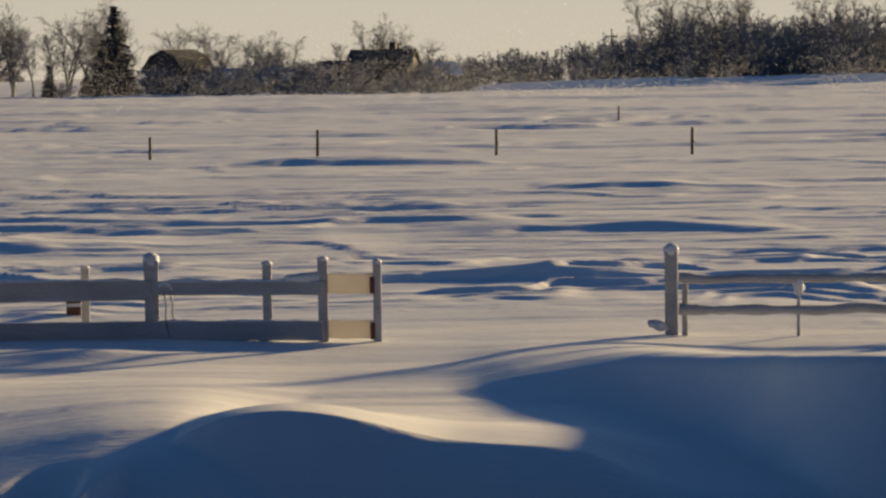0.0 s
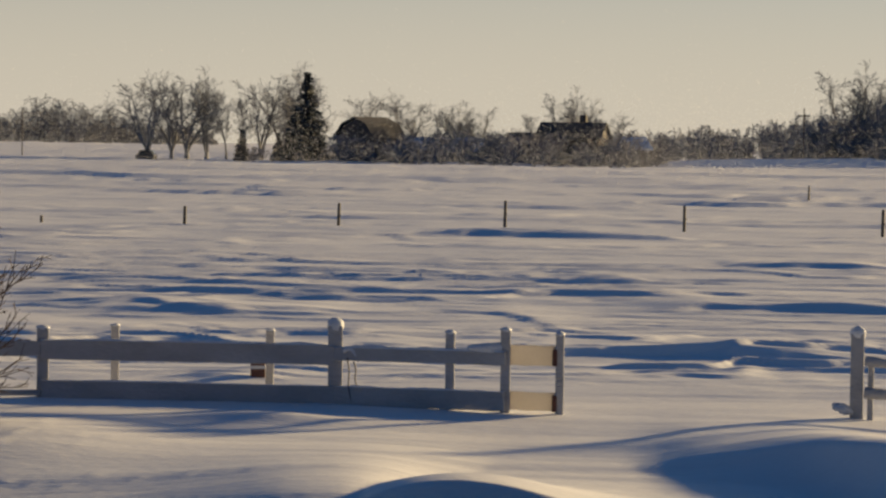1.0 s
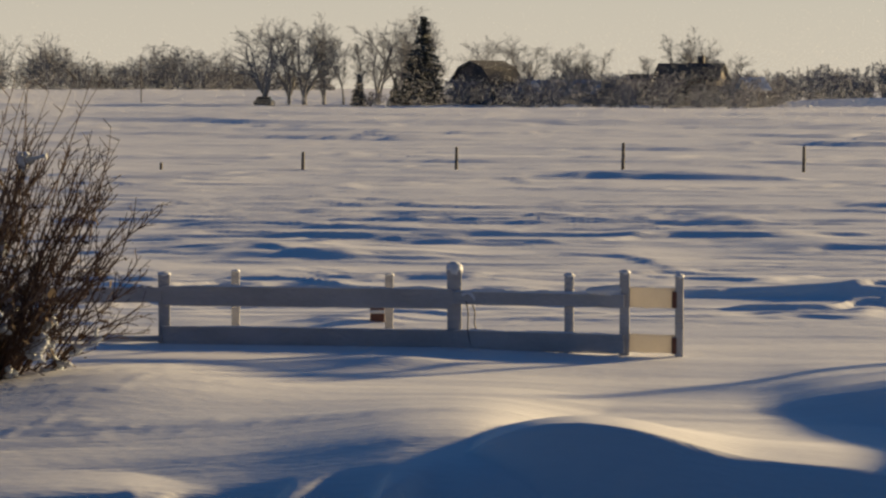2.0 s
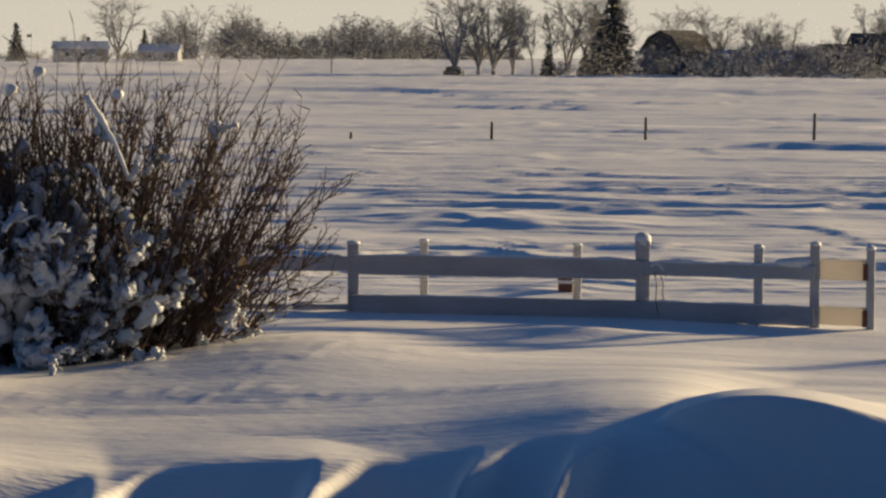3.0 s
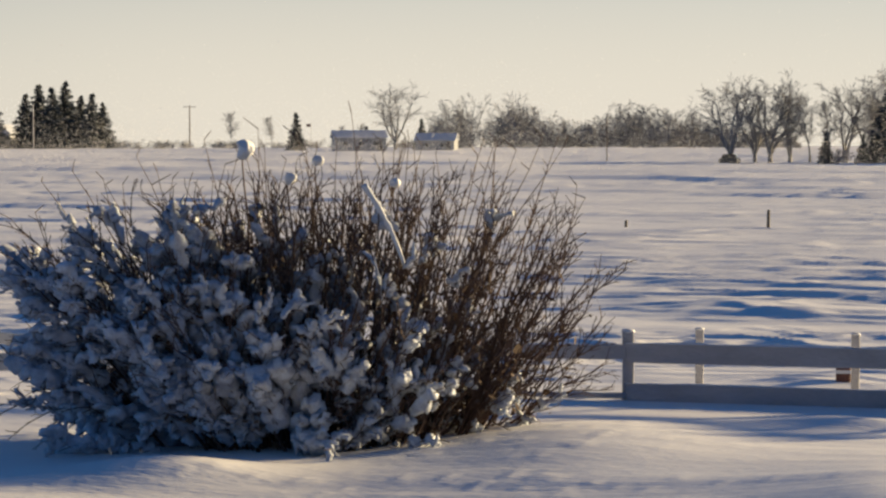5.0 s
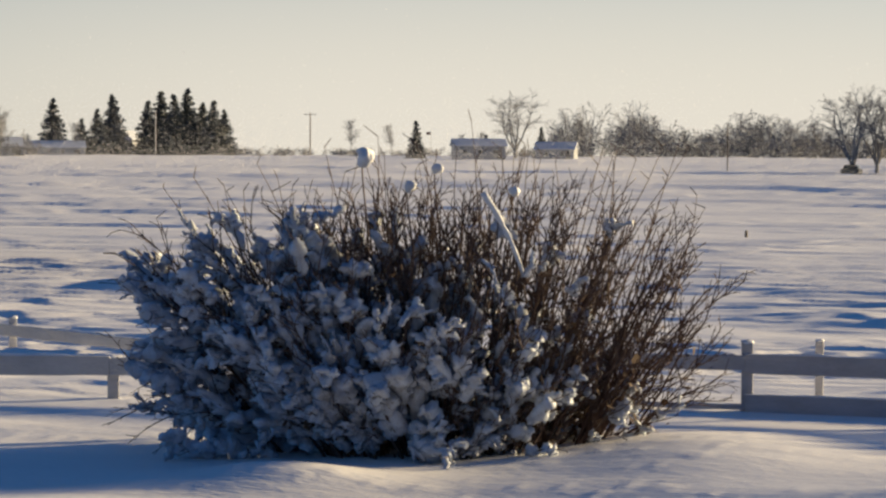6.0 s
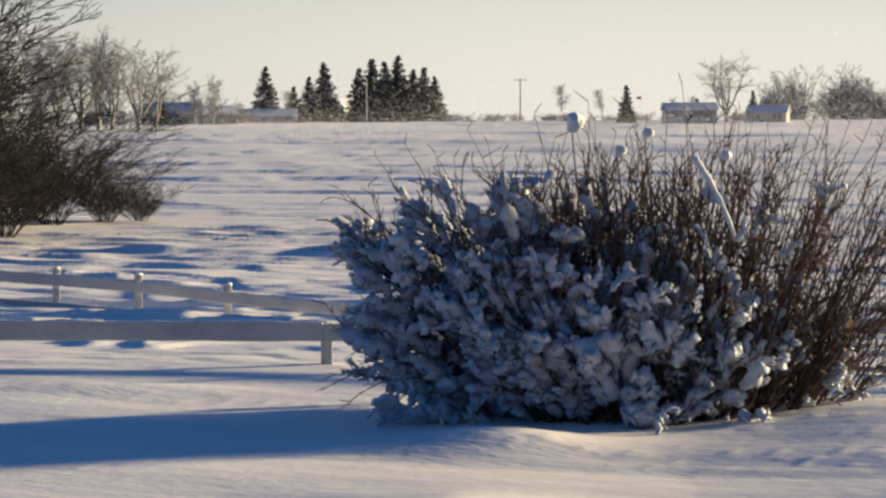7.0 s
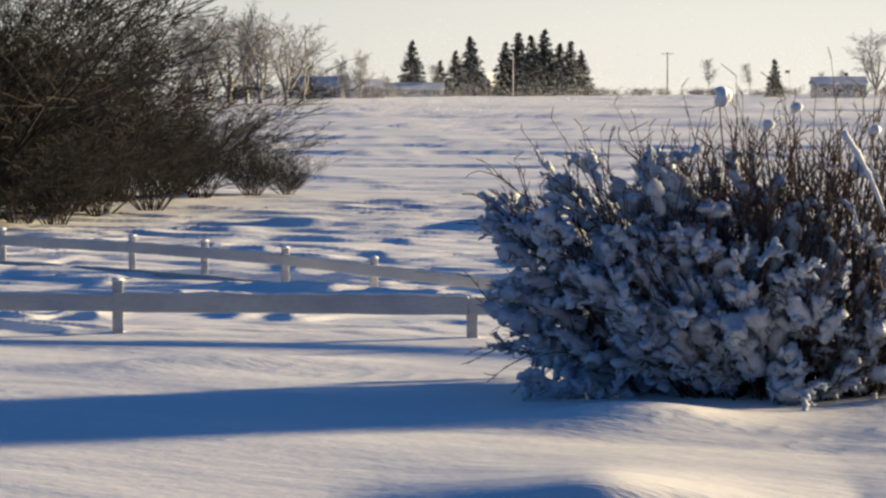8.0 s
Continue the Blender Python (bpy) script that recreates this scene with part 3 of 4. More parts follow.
# ---- buildings ----
def gable_house(name, label, az, d, size, roof_h, wall, roof, turn=0.0, windows=0, gambrel=False, roof_label="", chimney=False):
    """size: length, depth, wall height. Walls, a roof with eaves, windows, a door."""
    L, W, H = size
    x, y, z = on_snow(az, d, 0.15)
    t = thing(name, (x, y, z), az + turn, label, "building")
    o = [(-W / 2, 0), (W / 2, 0), (W / 2, H)]
    if gambrel:
        o += [(W * 0.3, H + roof_h * 0.68), (0, H + roof_h), (-W * 0.3, H + roof_h * 0.68), (-W / 2, H)]
        ridge = [(W / 2 + 0.25, H - 0.15), (W * 0.31, H + roof_h * 0.70), (0, H + roof_h + 0.08), (-W * 0.31, H + roof_h * 0.70), (-W / 2 - 0.25, H - 0.15)]
    else:
        o += [(0, H + roof_h), (-W / 2, H)]
        ridge = [(W / 2 + 0.4, H - 0.8 * roof_h / W), (0, H + roof_h + 0.05), (-W / 2 - 0.4, H - 0.8 * roof_h / W)]
    part("wall", prism_bm(o, L), wall, t)
    outer = [(py, pz + 0.05) for py, pz in ridge]
    upper = [(py * 1.0, pz + 0.25) for py, pz in ridge]
    part("roof", prism_bm(outer + upper[::-1], L + 0.7), roof, t, roof_label)
    for k in range(windows):
        wx = -L / 2 + L * (k + 0.7) / (windows + 0.4)
        w = part("window", box_bm((0.8, 0.12, 0.95), (wx, -W / 2 - 0.02, H * 0.55), 0.02), GLASS_DARK, t)
        part("window_frame", box_bm((1.0, 0.06, 0.1), (wx, -W / 2 - 0.06, H * 0.55 - 0.53)), WHITE_WALL, w)
    part("door", box_bm((1.0, 0.1, 2.05), (L * 0.42 - 0.6, -W / 2 - 0.03, 1.05), 0.02), DARK_ROOF, t)
    if chimney:
        part("chimney", box_bm((0.7, 0.7, 1.6), (L * 0.15, 0.3, H + roof_h + 0.3), 0.03), BARN_WALL, t)
    return t


# most snowy roofs face away from the sun and take the shade-toned snow
gable_house("barn", "weathered dark gambrel-roofed barn in snow", 6.0, 278, (5.4, 5.4, 2.9), 2.1, BARN_WALL, DARK_ROOF, 52, 0, True)
gable_house("machine_shed", "long low grey metal shed with snowy roof", 4.4, 280, (9.5, 6.0, 1.7), 1.2, GREY_WALL, SHADE_SNOW, 4, 2, roof_label="snow-covered roof")
gable_house("farmhouse", "dark two-storey farmhouse behind bare trees", 1.3, 282, (7.0, 6.0, 3.2), 1.5, BARN_WALL, DARK_ROOF, -12, 3, chimney=True)
gable_house("outbuilding", "small grey outbuilding beside the farmhouse", 2.4, 276, (3.4, 3.5, 2.3), 1.1, GREY_WALL, DARK_ROOF, 20, 1)
gable_house("garden_shed", "small pale shed half hidden in brush", -0.1, 272, (2.2, 2.4, 2.2), 0.9, WHITE_WALL, FRESH, 30, 0, roof_label="snow-covered roof")
# the white houses get this grey siding too, haze put into their wall colour
gable_house("ranch_house", "white single-storey house with low roof", 19.65, 540, (11.2, 7.5, 3.0), 1.3, GREY_WALL, SHADE_SNOW, 6, 3, chimney=True, roof_label="snow-covered roof")
gable_house("garage", "white garage with snowy gable roof", 17.85, 545, (8.5, 6.5, 2.3), 1.3, GREY_WALL, SHADE_SNOW, -8, 2, roof_label="snow-covered roof")
gable_house("farm_shed", "pale blue-grey farm shed with snowy roof", 30.5, 650, (9.0, 7, 2.8), 2.0, GREY_WALL, SHADE_SNOW, 12, 2, roof_label="snow-covered roof")
gable_house("farm_shed", "long grey farm building with snowy roof", 31.6, 655, (13.5, 8, 3.4), 2.4, GREY_WALL, SHADE_SNOW, -6, 3, roof_label="snow-covered roof")
gable_house("farm_cottage", "pale farm cottage beside tall spruces", 29.35, 700, (16, 8, 2.6), 1.6, GREY_WALL, SHADE_SNOW, 4, 4, roof_label="snow-covered roof")
gable_house("farm_barn", "pale barn standing behind spruce trees", 27.7, 760, (7, 7, 5.2), 2.4, GREY_WALL, SHADE_SNOW, 60, 1, roof_label="snow-covered roof")


def parked_car(az, d, turn):
    x, y, z = on_snow(az, d, 0.25)
    t = thing("parked_car", (x, y, z), turn, "dark parked car half buried in drifted snow", "car")
    part("body", prism_bm([(-1.05, 0.3), (1.05, 0.3), (1.05, 0.75), (0.95, 0.86), (-0.95, 0.86), (-1.05, 0.75)], 4.2, 0.06), CAR_PAINT, t)
    part("cabin", prism_bm([(-0.92, 0.85), (0.92, 0.85), (0.7, 1.32), (-0.7, 1.32)], 2.2, 0.06), GLASS_DARK, t)
    for sx in (-1.35, 1.35):
        for sy in (-0.92, 0.92):
            bm = bmesh.new()
            bmesh.ops.create_cone(bm, cap_ends=True, segments=18, radius1=0.33, radius2=0.33, depth=0.22,
                                  matrix=Matrix.Translation((sx, sy, 0.33)) @ Matrix.Rotation(radians(90), 4, "X"))
            part("wheel", bm, RUBBER, t)
    return t


parked_car(11.12, 288, 95)


def pole(name, label, az, d, height, r, mat, arm=0.0, braces=False, arm_z=0.25):
    x, y, z = on_snow(az, d, 0.3)
    t = thing(name, (x, y, z), az, label, "pole")
    v, f = tubes([(0, 0, 0, r, 0, 0, height * 0.5, r * 0.9), (0, 0, height * 0.5, r * 0.9, 0, 0, height + 0.3, r * 0.75)], 8)
    attach("shaft", mesh_of("shaft", v, f, mat, True), t)
    if arm:
        part("crossarm", box_bm((arm, 0.14, 0.16), (0, 0.1, height - arm_z), 0.02), mat, t)
        for sx in (-0.45, 0, 0.45):
            part("insulator", box_bm((0.1, 0.1, 0.22), (sx * arm, 0.1, height - arm_z + 0.2), 0.03), PALE_METAL, t)
    return t


pole("utility_pole", "weathered wooden utility pole beside the field", 13.93, 300, 5.8, 0.07, POLE_WOOD)
pole("utility_pole", "wooden power pole with crossarm on the horizon", 23.53, 700, 12.3, 0.2, POLE_WOOD, 3.4, arm_z=0.15)
pole("utility_pole", "wooden power pole with crossarm by the woods", -3.95, 298, 6.2, 0.09, POLE_WOOD, 1.5, arm_z=0.6)
pole("utility_pole", "slender wooden pole beside the farm", 30.05, 640, 7.0, 0.1, POLE_WOOD)
pole("flagpole", "tall pale flagpole in front of spruces", 27.07, 600, 11.3, 0.1, PALE_METAL)
fp = pole("flagpole", "slim flagpole with a small dark flag", 20.75, 520, 6.3, 0.06, PALE_METAL)
part("flag", box_bm((0.9, 0.04, 0.55), (-0.5, 0, 5.9), 0.01, 0.05, 3), RUST, fp, "small dark flag blown sideways")


# ---- marker posts in the field ----
def marker_post(az, d, h, r=0.055):
    x, y, z = on_snow(az, d, 0.2)
    t = thing("marker_post", (x, y, z), rng.uniform(0, 90), "thin dark fence post standing in the snow field", "post", "field posts")
    bm = bmesh.new()
    bmesh.ops.create_cone(bm, cap_ends=True, segments=10, radius1=r, radius2=r * 0.85, depth=h + 0.2, matrix=Matrix.Translation((0, 0, (h + 0.2) / 2)))
    bmesh.ops.bevel(bm, geom=[e for e in bm.edges if e.verts[0].co.z > h and e.verts[1].co.z > h], offset=0.012, segments=2, affect="EDGES")
    for v in bm.verts:
        v.co.x += 0.02 * v.co.z
    part("shaft", bm, STEEL_POST, t)
    part("staple", box_bm((0.03, 0.03, 0.05), (0.02, -r, h * 0.72)), ROPE, t)
    return t


for az_, d_, h_ in ((13.49, 79, 0.22), (10.24, 76.5, 0.55), (6.70, 76.9, 0.68), (2.86, 77.1, 0.83), (-1.27, 77.1, 0.80), (-5.77, 75.9, 0.83), (-10.6, 75, 0.83), (-4.09, 120, 0.7)):
    marker_post(az_, d_, h_)


# ---- rail fence ----
def snow_strip(length, width, height, seed):
    """A lumpy line of snow lying along a rail, from x = 0."""
    n = max(4, int(length / 0.06))
    verts, faces = [], []
    for i in range(n + 1):
        x = length * i / n
        k = 0.55 + 0.9 * noise.noise(Vector((x * 2.3, seed, 0))) + 0.35 * noise.noise(Vector((x * 11, seed, 3)))
        h = max(0.006, height * k) * min(1, 6 * min(i, n - i) / n + 0.15)
        for j in range(6):
            a = math.pi * j / 5
            verts.append((x, -math.cos(a) * width / 2, math.sin(a) * h))
    for i in range(n):
        for j in range(5):
            b = i * 6 + j
            faces.append((b, b + 6, b + 7, b + 1))
    return mesh_of("snow_cap", verts, faces, FRESH, True)


def fence_post(fence, x, y, top, w=0.11, cap=0.03, bottom=-0.6, round_top=False):
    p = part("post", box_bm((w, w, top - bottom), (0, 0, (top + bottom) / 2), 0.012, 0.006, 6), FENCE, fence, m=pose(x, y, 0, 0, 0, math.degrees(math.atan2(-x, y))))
    bm = bmesh.new()
    bmesh.ops.create_icosphere(bm, subdivisions=2, radius=1.0)
    for v in bm.verts:
        v.co = Vector((v.co.x * w * 0.62, v.co.y * w * 0.62, v.co.z * cap)) + noise.noise_vector(v.co * 2 + Vector((x, y, 0))) * 0.012
    part("snow_cap", bm, FRESH, p, smooth=True, m=pose(0, 0, top))
    return p


def rail(fence, a, b, z0, z1, za=None, snow=0.03, thick=0.05, mat=None, name="rail", step=-0.08):
    """A board from post a to post b (x, y), spanning z0 to z1; za lifts the far end."""
    ax, ay = a
    bx, by = b
    L = math.hypot(bx - ax, by - ay)
    turn = math.degrees(math.atan2(by - ay, bx - ax))
    rise = math.degrees(math.atan2(za or 0, L))
    m = pose(ax, ay + step, 0, 0, 0, turn) @ pose(0, 0, (z0 + z1) / 2, 0, -rise, 0)
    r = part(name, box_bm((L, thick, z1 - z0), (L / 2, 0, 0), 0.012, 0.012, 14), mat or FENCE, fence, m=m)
    if snow:
        ob = attach("snow_cap", snow_strip(L, thick * 1.5, snow, ax * 3 + z1), r)
        ob.matrix_basis = pose(0, 0, (z1 - z0) / 2 - 0.004)
    return r


fence = thing("rail_fence", label="white board rail fence crusted with frost and snow", category="fence")
PA, PB = (-6.19, 25.9), (-3.06, 25.9)
PC, PD, PE = (-1.82, 25.5), (-1.24, 25.35), (-0.68, 25.3)
PL = (-10.4, 25.4)
for (px, py), top, w, cap in ((PA, 0.74, 0.125, 0.03), (PC, 0.80, 0.095, 0.03), (PD, 0.85, 0.10, 0.03), (PE, 0.82, 0.085, 0.03), (PL, 0.72, 0.12, 0.03)):
    fence_post(fence, px, py, top, w, cap)
gate_post = fence_post(fence, *PB, 0.82, 0.155, 0.09)
fence_post(fence, -5.62, 26.9, 0.70, 0.09, 0.02)
fence_post(fence, -3.90, 26.9, 0.68, 0.09, 0.02)
rail(fence, PL, PA, 0.44, 0.60, 0.0, 0.02)
rail(fence, PA, PB, 0.41, 0.62, 0.0, 0.035)
rail(fence, PL, PA, 0.02, 0.08, 0.0, 0.02)
rail(fence, PA, PB, -0.06, 0.19, 0.0, 0.02)
rail(fence, PB, PD, 0.46, 0.60, 0.03, 0.06, 0.05)
rail(fence, PB, PD, -0.01, 0.19, 0.03, 0.03, 0.05)
rail(fence, PD, PE, 0.49, 0.70, 0.0, 0.0, 0.03, TAN, "panel", 0.0)
rail(fence, PD, PE, 0.03, 0.22, 0.0, 0.0, 0.03, TAN, "panel", 0.0)
part("bracket", box_bm((0.05, 0.06, 0.17), (PE[0] - 0.05, PE[1] - 0.03, 0.58), 0.01), RUST, fence)
part("bracket", box_bm((0.05, 0.06, 0.17), (PE[0] - 0.05, PE[1] - 0.03, 0.11), 0.01), RUST, fence)

wire = thing("wire_loop", (PB[0] + 0.14, PB[1] - 0.16, 0.0), label="frosted wire loops hanging beside the gate post", category="wire")
for dx0, dx1, z0, z1 in ((0.0, 0.05, 0.50, 0.02), (0.07, 0.12, 0.46, 0.16)):
    pts = [(dx0 + (dx1 - dx0) * s + 0.012 * math.sin(7 * s), 0, z0 + (z1 - z0) * s) for s in np.linspace(0, 1, 9)]
    attach("strand", mesh_of("strand", *sweep(pts, [0.008] * 9, 6), ROPE, True), wire)
pts = [(-0.04 + 0.17 * s, 0, 0.56 + 0.05 * math.sin(math.pi * s) - 0.1 * s * s) for s in np.linspace(0, 1, 9)]
attach("frosted_arch", mesh_of("frosted_arch", *sweep(pts, [0.02] * 9), FRESH, True), wire)

pile = bmesh.new()
bmesh.ops.create_icosphere(pile, subdivisions=3, radius=1.0)
for v in pile.verts:
    v.co = Vector((v.co.x * 0.2, v.co.y * 0.06, v.co.z * (0.05 + 0.05 * max(0, v.co.x)))) + noise.noise_vector(v.co * 2.5) * 0.015
part("snow_cap", pile, FRESH, fence, smooth=True, m=pose(PD[0] - 0.2, PD[1] - 0.02, 0.66))

# left stretch, sunk in the drift
low_fence = thing("rail_fence", label="white board fence half buried in drifted snow", category="fence")
QA, QB, QC = (-13.05, 24.5), (-16.95, 23.15), (-22.5, 21.5)
for (px, py), top, w in ((QA, 0.44, 0.13), (QB, 0.62, 0.13), (QC, 0.62, 0.13)):
    fence_post(low_fence, px, py, top, w, 0.03, -0.7)
rail(low_fence, QB, QA, 0.26, 0.48, 0.0, 0.025)
rail(low_fence, QC, QB, 0.26, 0.46, 0.0, 0.05)
rail(low_fence, QA, PL, 0.26, 0.46, 0.1, 0.02)

# second line of fence behind
back_fence = thing("rail_fence", label="white rail fence running back past the thicket", category="fence")
BP = [(-14.6, 28.6), (-17.28, 29.56), (-19.09, 30.13), (-20.76, 30.53), (-22.21, 30.72), (-25.19, 31.33), (-30.5, 32.4)]
BT = [0.40, 0.46, 0.52, 0.55, 0.58, 0.58, 0.58]
for (px, py), top in zip(BP, BT):
    fence_post(back_fence, px, py, top, 0.11, 0.025)
for k in range(len(BP) - 1):
    rail(back_fence, BP[k + 1], BP[k], BT[k + 1] - 0.25, BT[k + 1] - 0.09, BT[k] - BT[k + 1], 0.03, 0.05)
    rail(back_fence, BP[k + 1], BP[k], BT[k + 1] - 0.62, BT[k + 1] - 0.50, BT[k] - BT[k + 1], 0.02, 0.05)

# right stretch of wire rails
right_fence = thing("rail_fence", label="frosted wooden fence with sagging snow-crusted rails", category="fence")
fence_post(right_fence, 2.34, 25.4, 0.88, 0.135, 0.08)
fence_post(right_fence, 2.47, 25.3, 0.60, 0.06, 0.05)
fence_post(right_fence, 3.62, 25.2, 0.58, 0.035, 0.05)
fence_post(right_fence, 5.6, 25.2, 0.6, 0.12, 0.05)


def sagging_rail(x0, x1, y, z, r, sag, seed):
    xs = np.linspace(x0, x1, 60)
    pts = [(x, y, z - sag * math.sin(math.pi * (x - x0) / (x1 - x0)) + 0.03 * noise.noise(Vector((x * 2.0, seed, 0)))) for x in xs]
    rad = [r * (1 + 0.4 * noise.noise(Vector((x * 3.0, seed, 5))) + 0.2 * noise.noise(Vector((x * 9.0, seed, 5)))) for x in xs]
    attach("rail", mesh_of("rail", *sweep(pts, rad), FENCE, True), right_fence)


sagging_rail(2.4, 7.5, 25.2, 0.61, 0.045, 0.03, 3)
sagging_rail(2.4, 7.5, 25.2, 0.29, 0.05, 0.03, 8)
bm = bmesh.new()
bmesh.ops.create_icosphere(bm, subdivisions=3, radius=1.0)
for v in bm.verts:
    v.co = Vector((v.co.x * 0.055, v.co.y * 0.05, v.co.z * 0.11)) + noise.noise_vector(v.co * 3) * 0.02
part("snow_cap", bm, FRESH, right_fence, smooth=True, m=pose(3.62, 25.19, 0.52))
bm = bmesh.new()
bmesh.ops.create_icosphere(bm, subdivisions=3, radius=1.0)
for v in bm.verts:
    v.co = Vector((v.co.x * 0.11, v.co.y * 0.07, v.co.z * 0.05 - 0.03 * v.co.x)) + noise.noise_vector(v.co * 3) * 0.025
part("snow_cap", bm, FRESH, right_fence, smooth=True, m=pose(2.19, 25.3, 0.12))

# small red and white box behind the rails, banked with snow
crate = thing("salt_box", (-4.24, 28.3, 0.02), 8, "small rust-red and white box capped with snow", "box")
part("body", box_bm((0.17, 0.15, 0.22), (0, 0, 0.11), 0.012), RUST, crate)
part("band", box_bm((0.174, 0.154, 0.04), (0, 0, 0.12), 0.004), WHITE_WALL, crate)
part("lid", box_bm((0.19, 0.17, 0.025), (0, 0, 0.235), 0.006), DARK_ROOF, crate)


# ---- the snowy bush ----
def bezier(a, b, c, n):
    t = np.linspace(0, 1, n)[:, None]
    return (1 - t) ** 2 * a + 2 * t * (1 - t) * b + t ** 2 * c


def side_branch(rng, p, d, length, droop, n=6):
    """A curved shoot from p along d."""
    pts = [p]
    for k in range(n - 1):
        d = unit(d + rng.normal(0, 0.10, 3) + np.array([0, 0, 0.10 - droop * k / n]))
        pts.append(pts[-1] + d * length / (n - 1))
    return np.array(pts)


def twiglets(rng, line, frac, gap, size, out):
    """Short side twigs set alternately along a branch past frac of its length."""
    n = len(line) - 1
    length = float(np.linalg.norm(np.diff(line, axis=0), axis=1).sum())
    steps = max(2, int(length * (1 - frac) / gap))
    turn = rng.uniform(0, 6.28)
    for i in range(steps):
        s = (frac + (1 - frac) * (i + rng.random()) / steps) * n
        k = min(int(s), n - 1)
        p = line[k] + (line[k + 1] - line[k]) * (s - k)
        d = unit(line[k + 1] - line[k])
        turn += 2.4
        ref = unit(np.cross(d, np.array([0.3, 1.0, 0.1])))
        side = ref * math.cos(turn) + np.cross(d, ref) * math.sin(turn)
        L = size * rng.uniform(0.4, 1.3)
        d = unit(d + 0.75 * side + np.array([0, 0, 0.15]))
        q = p + d * L * 0.55
        e = q + unit(d + rng.normal(0, 0.2, 3)) * L * 0.45
        out += [(*p, 0.005, *q, 0.004), (*q, 0.004, *e, 0.0028)]
        if L > size and rng.random() < 0.6:
            out.append((*q, 0.0036, *(q + unit(d + 0.8 * rng.normal(0, 0.6, 3)) * L * 0.4), 0.0026))


def snow_finger(rng, line, thick, ragged=1.5, sides=9):
    """Snow caught along a twig: a ragged pad, full in the middle and sagging to one side."""
    n = 10
    s = np.linspace(0, len(line) - 1.001, n)
    k = s.astype(int)
    pts = line[k] + (line[k + 1] - line[k]) * (s - k)[:, None]
    t = np.linspace(0, 1, n)
    swell = rng.uniform(0.45, 1.5, n + 2)
    swell = (swell[:-2] + 2 * swell[1:-1] + swell[2:]) / 4
    rad = thick * (0.3 + 0.9 * np.sin(math.pi * np.clip(t * 0.8 + 0.12, 0, 1)) ** 0.6) * swell
    rad[0] *= 0.45
    rad[-1] *= 0.4
    tan = np.gradient(pts, axis=0)
    tan /= np.linalg.norm(tan, axis=1)[:, None] + 1e-9
    u = np.cross(tan, [0, 0, 1.0]) + 1e-6
    u /= np.linalg.norm(u, axis=1)[:, None]
    w = np.cross(u, tan)
    pts = pts + w * (rad * 0.4)[:, None] + rng.normal(0, thick * 0.3, (n, 3))
    a = np.linspace(0, 2 * math.pi, sides, endpoint=False)[None]
    r = np.repeat(rad[:, None], sides, 1)
    flat = rng.uniform(0.75, 1.1)
    v = pts[:, None, :] + (np.cos(a) * r * 1.2)[..., None] * u[:, None, :] + (np.sin(a) * r * flat)[..., None] * w[:, None, :]
    # ragged surface at two sizes
    out = v - pts[:, None, :]
    px, py = v[..., 0] + 0.7 * v[..., 2] + 40, v[..., 1] - 1.3 * v[..., 2] + 40
    rag = 0.95 * (vnoise(px / 0.07, py / 0.07, 5) - 0.5) + 0.8 * (vnoise(px / 0.026, py / 0.026, 6) - 0.5)
    v = v + out * (rag * ragged)[..., None]
    i, j = np.meshgrid(np.arange(n - 1), np.arange(sides), indexing="ij")
    j2 = (j + 1) % sides
    f = np.stack([i * sides + j, (i + 1) * sides + j, (i + 1) * sides + j2, i * sides + j2], -1).reshape(-1, 4).tolist()
    f += [tuple(range(sides)), tuple((n - 1) * sides + q for q in range(sides))[::-1]]
    return v.reshape(-1, 3), f


def bush_branches(rng, count, height):
    """Stems that fan out of a row of stools and fill a dome, each with side branches."""
    stems, subs = [], []
    while len(stems) < count:
        u, w = rng.uniform(-1, 1), rng.uniform(-1, 1)
        s = math.hypot(u, w)
        if s > 1:
            continue
        H = height(u) * (1 - 0.5 * abs(w) ** 2.5) * rng.uniform(0.75, 1.02)
        if s > 0.5 and rng.random() < 0.55:
            H *= rng.uniform(0.10, 0.9)
        X = u * (2.9 if u < 0 else 2.95 - 0.6 * (H < 0.5))
        tip = np.array([X, w * 1.35, H])
        root = np.array([X * (0.42 if X < 0 else 0.60) + rng.normal(0, 0.10), w * 0.6 + rng.normal(0, 0.08), -0.12])
        arch = 0.16 if u < 0.1 else 0.03
        mid = root + (tip - root) * (0.5, 0.5, 0.52) + np.array([0, 0, arch * np.linalg.norm(tip - root)]) + rng.normal(0, 0.05, 3)
        line = bezier(root, mid, tip, 9)
        line[1:-1] += rng.normal(0, 0.018, (7, 3))
        stems.append(line)
        for _ in range(rng.integers(4, 7)):
            k = rng.integers(2, 8)
            d = unit(line[k + 1] - line[k - 1])
            a = rng.normal(0, 1, 3) * np.array([1, 0.8, 0.8]) + np.array([0.5 * u, -0.25, 0.1])
            side = unit(a - d * float(a @ d))
            subs.append(side_branch(rng, line[k], unit(d + 0.62 * side), rng.uniform(0.3, 0.75) * (1.15 - 0.07 * k), 0.35 if u < 0.1 else 0.05))
    return stems, subs


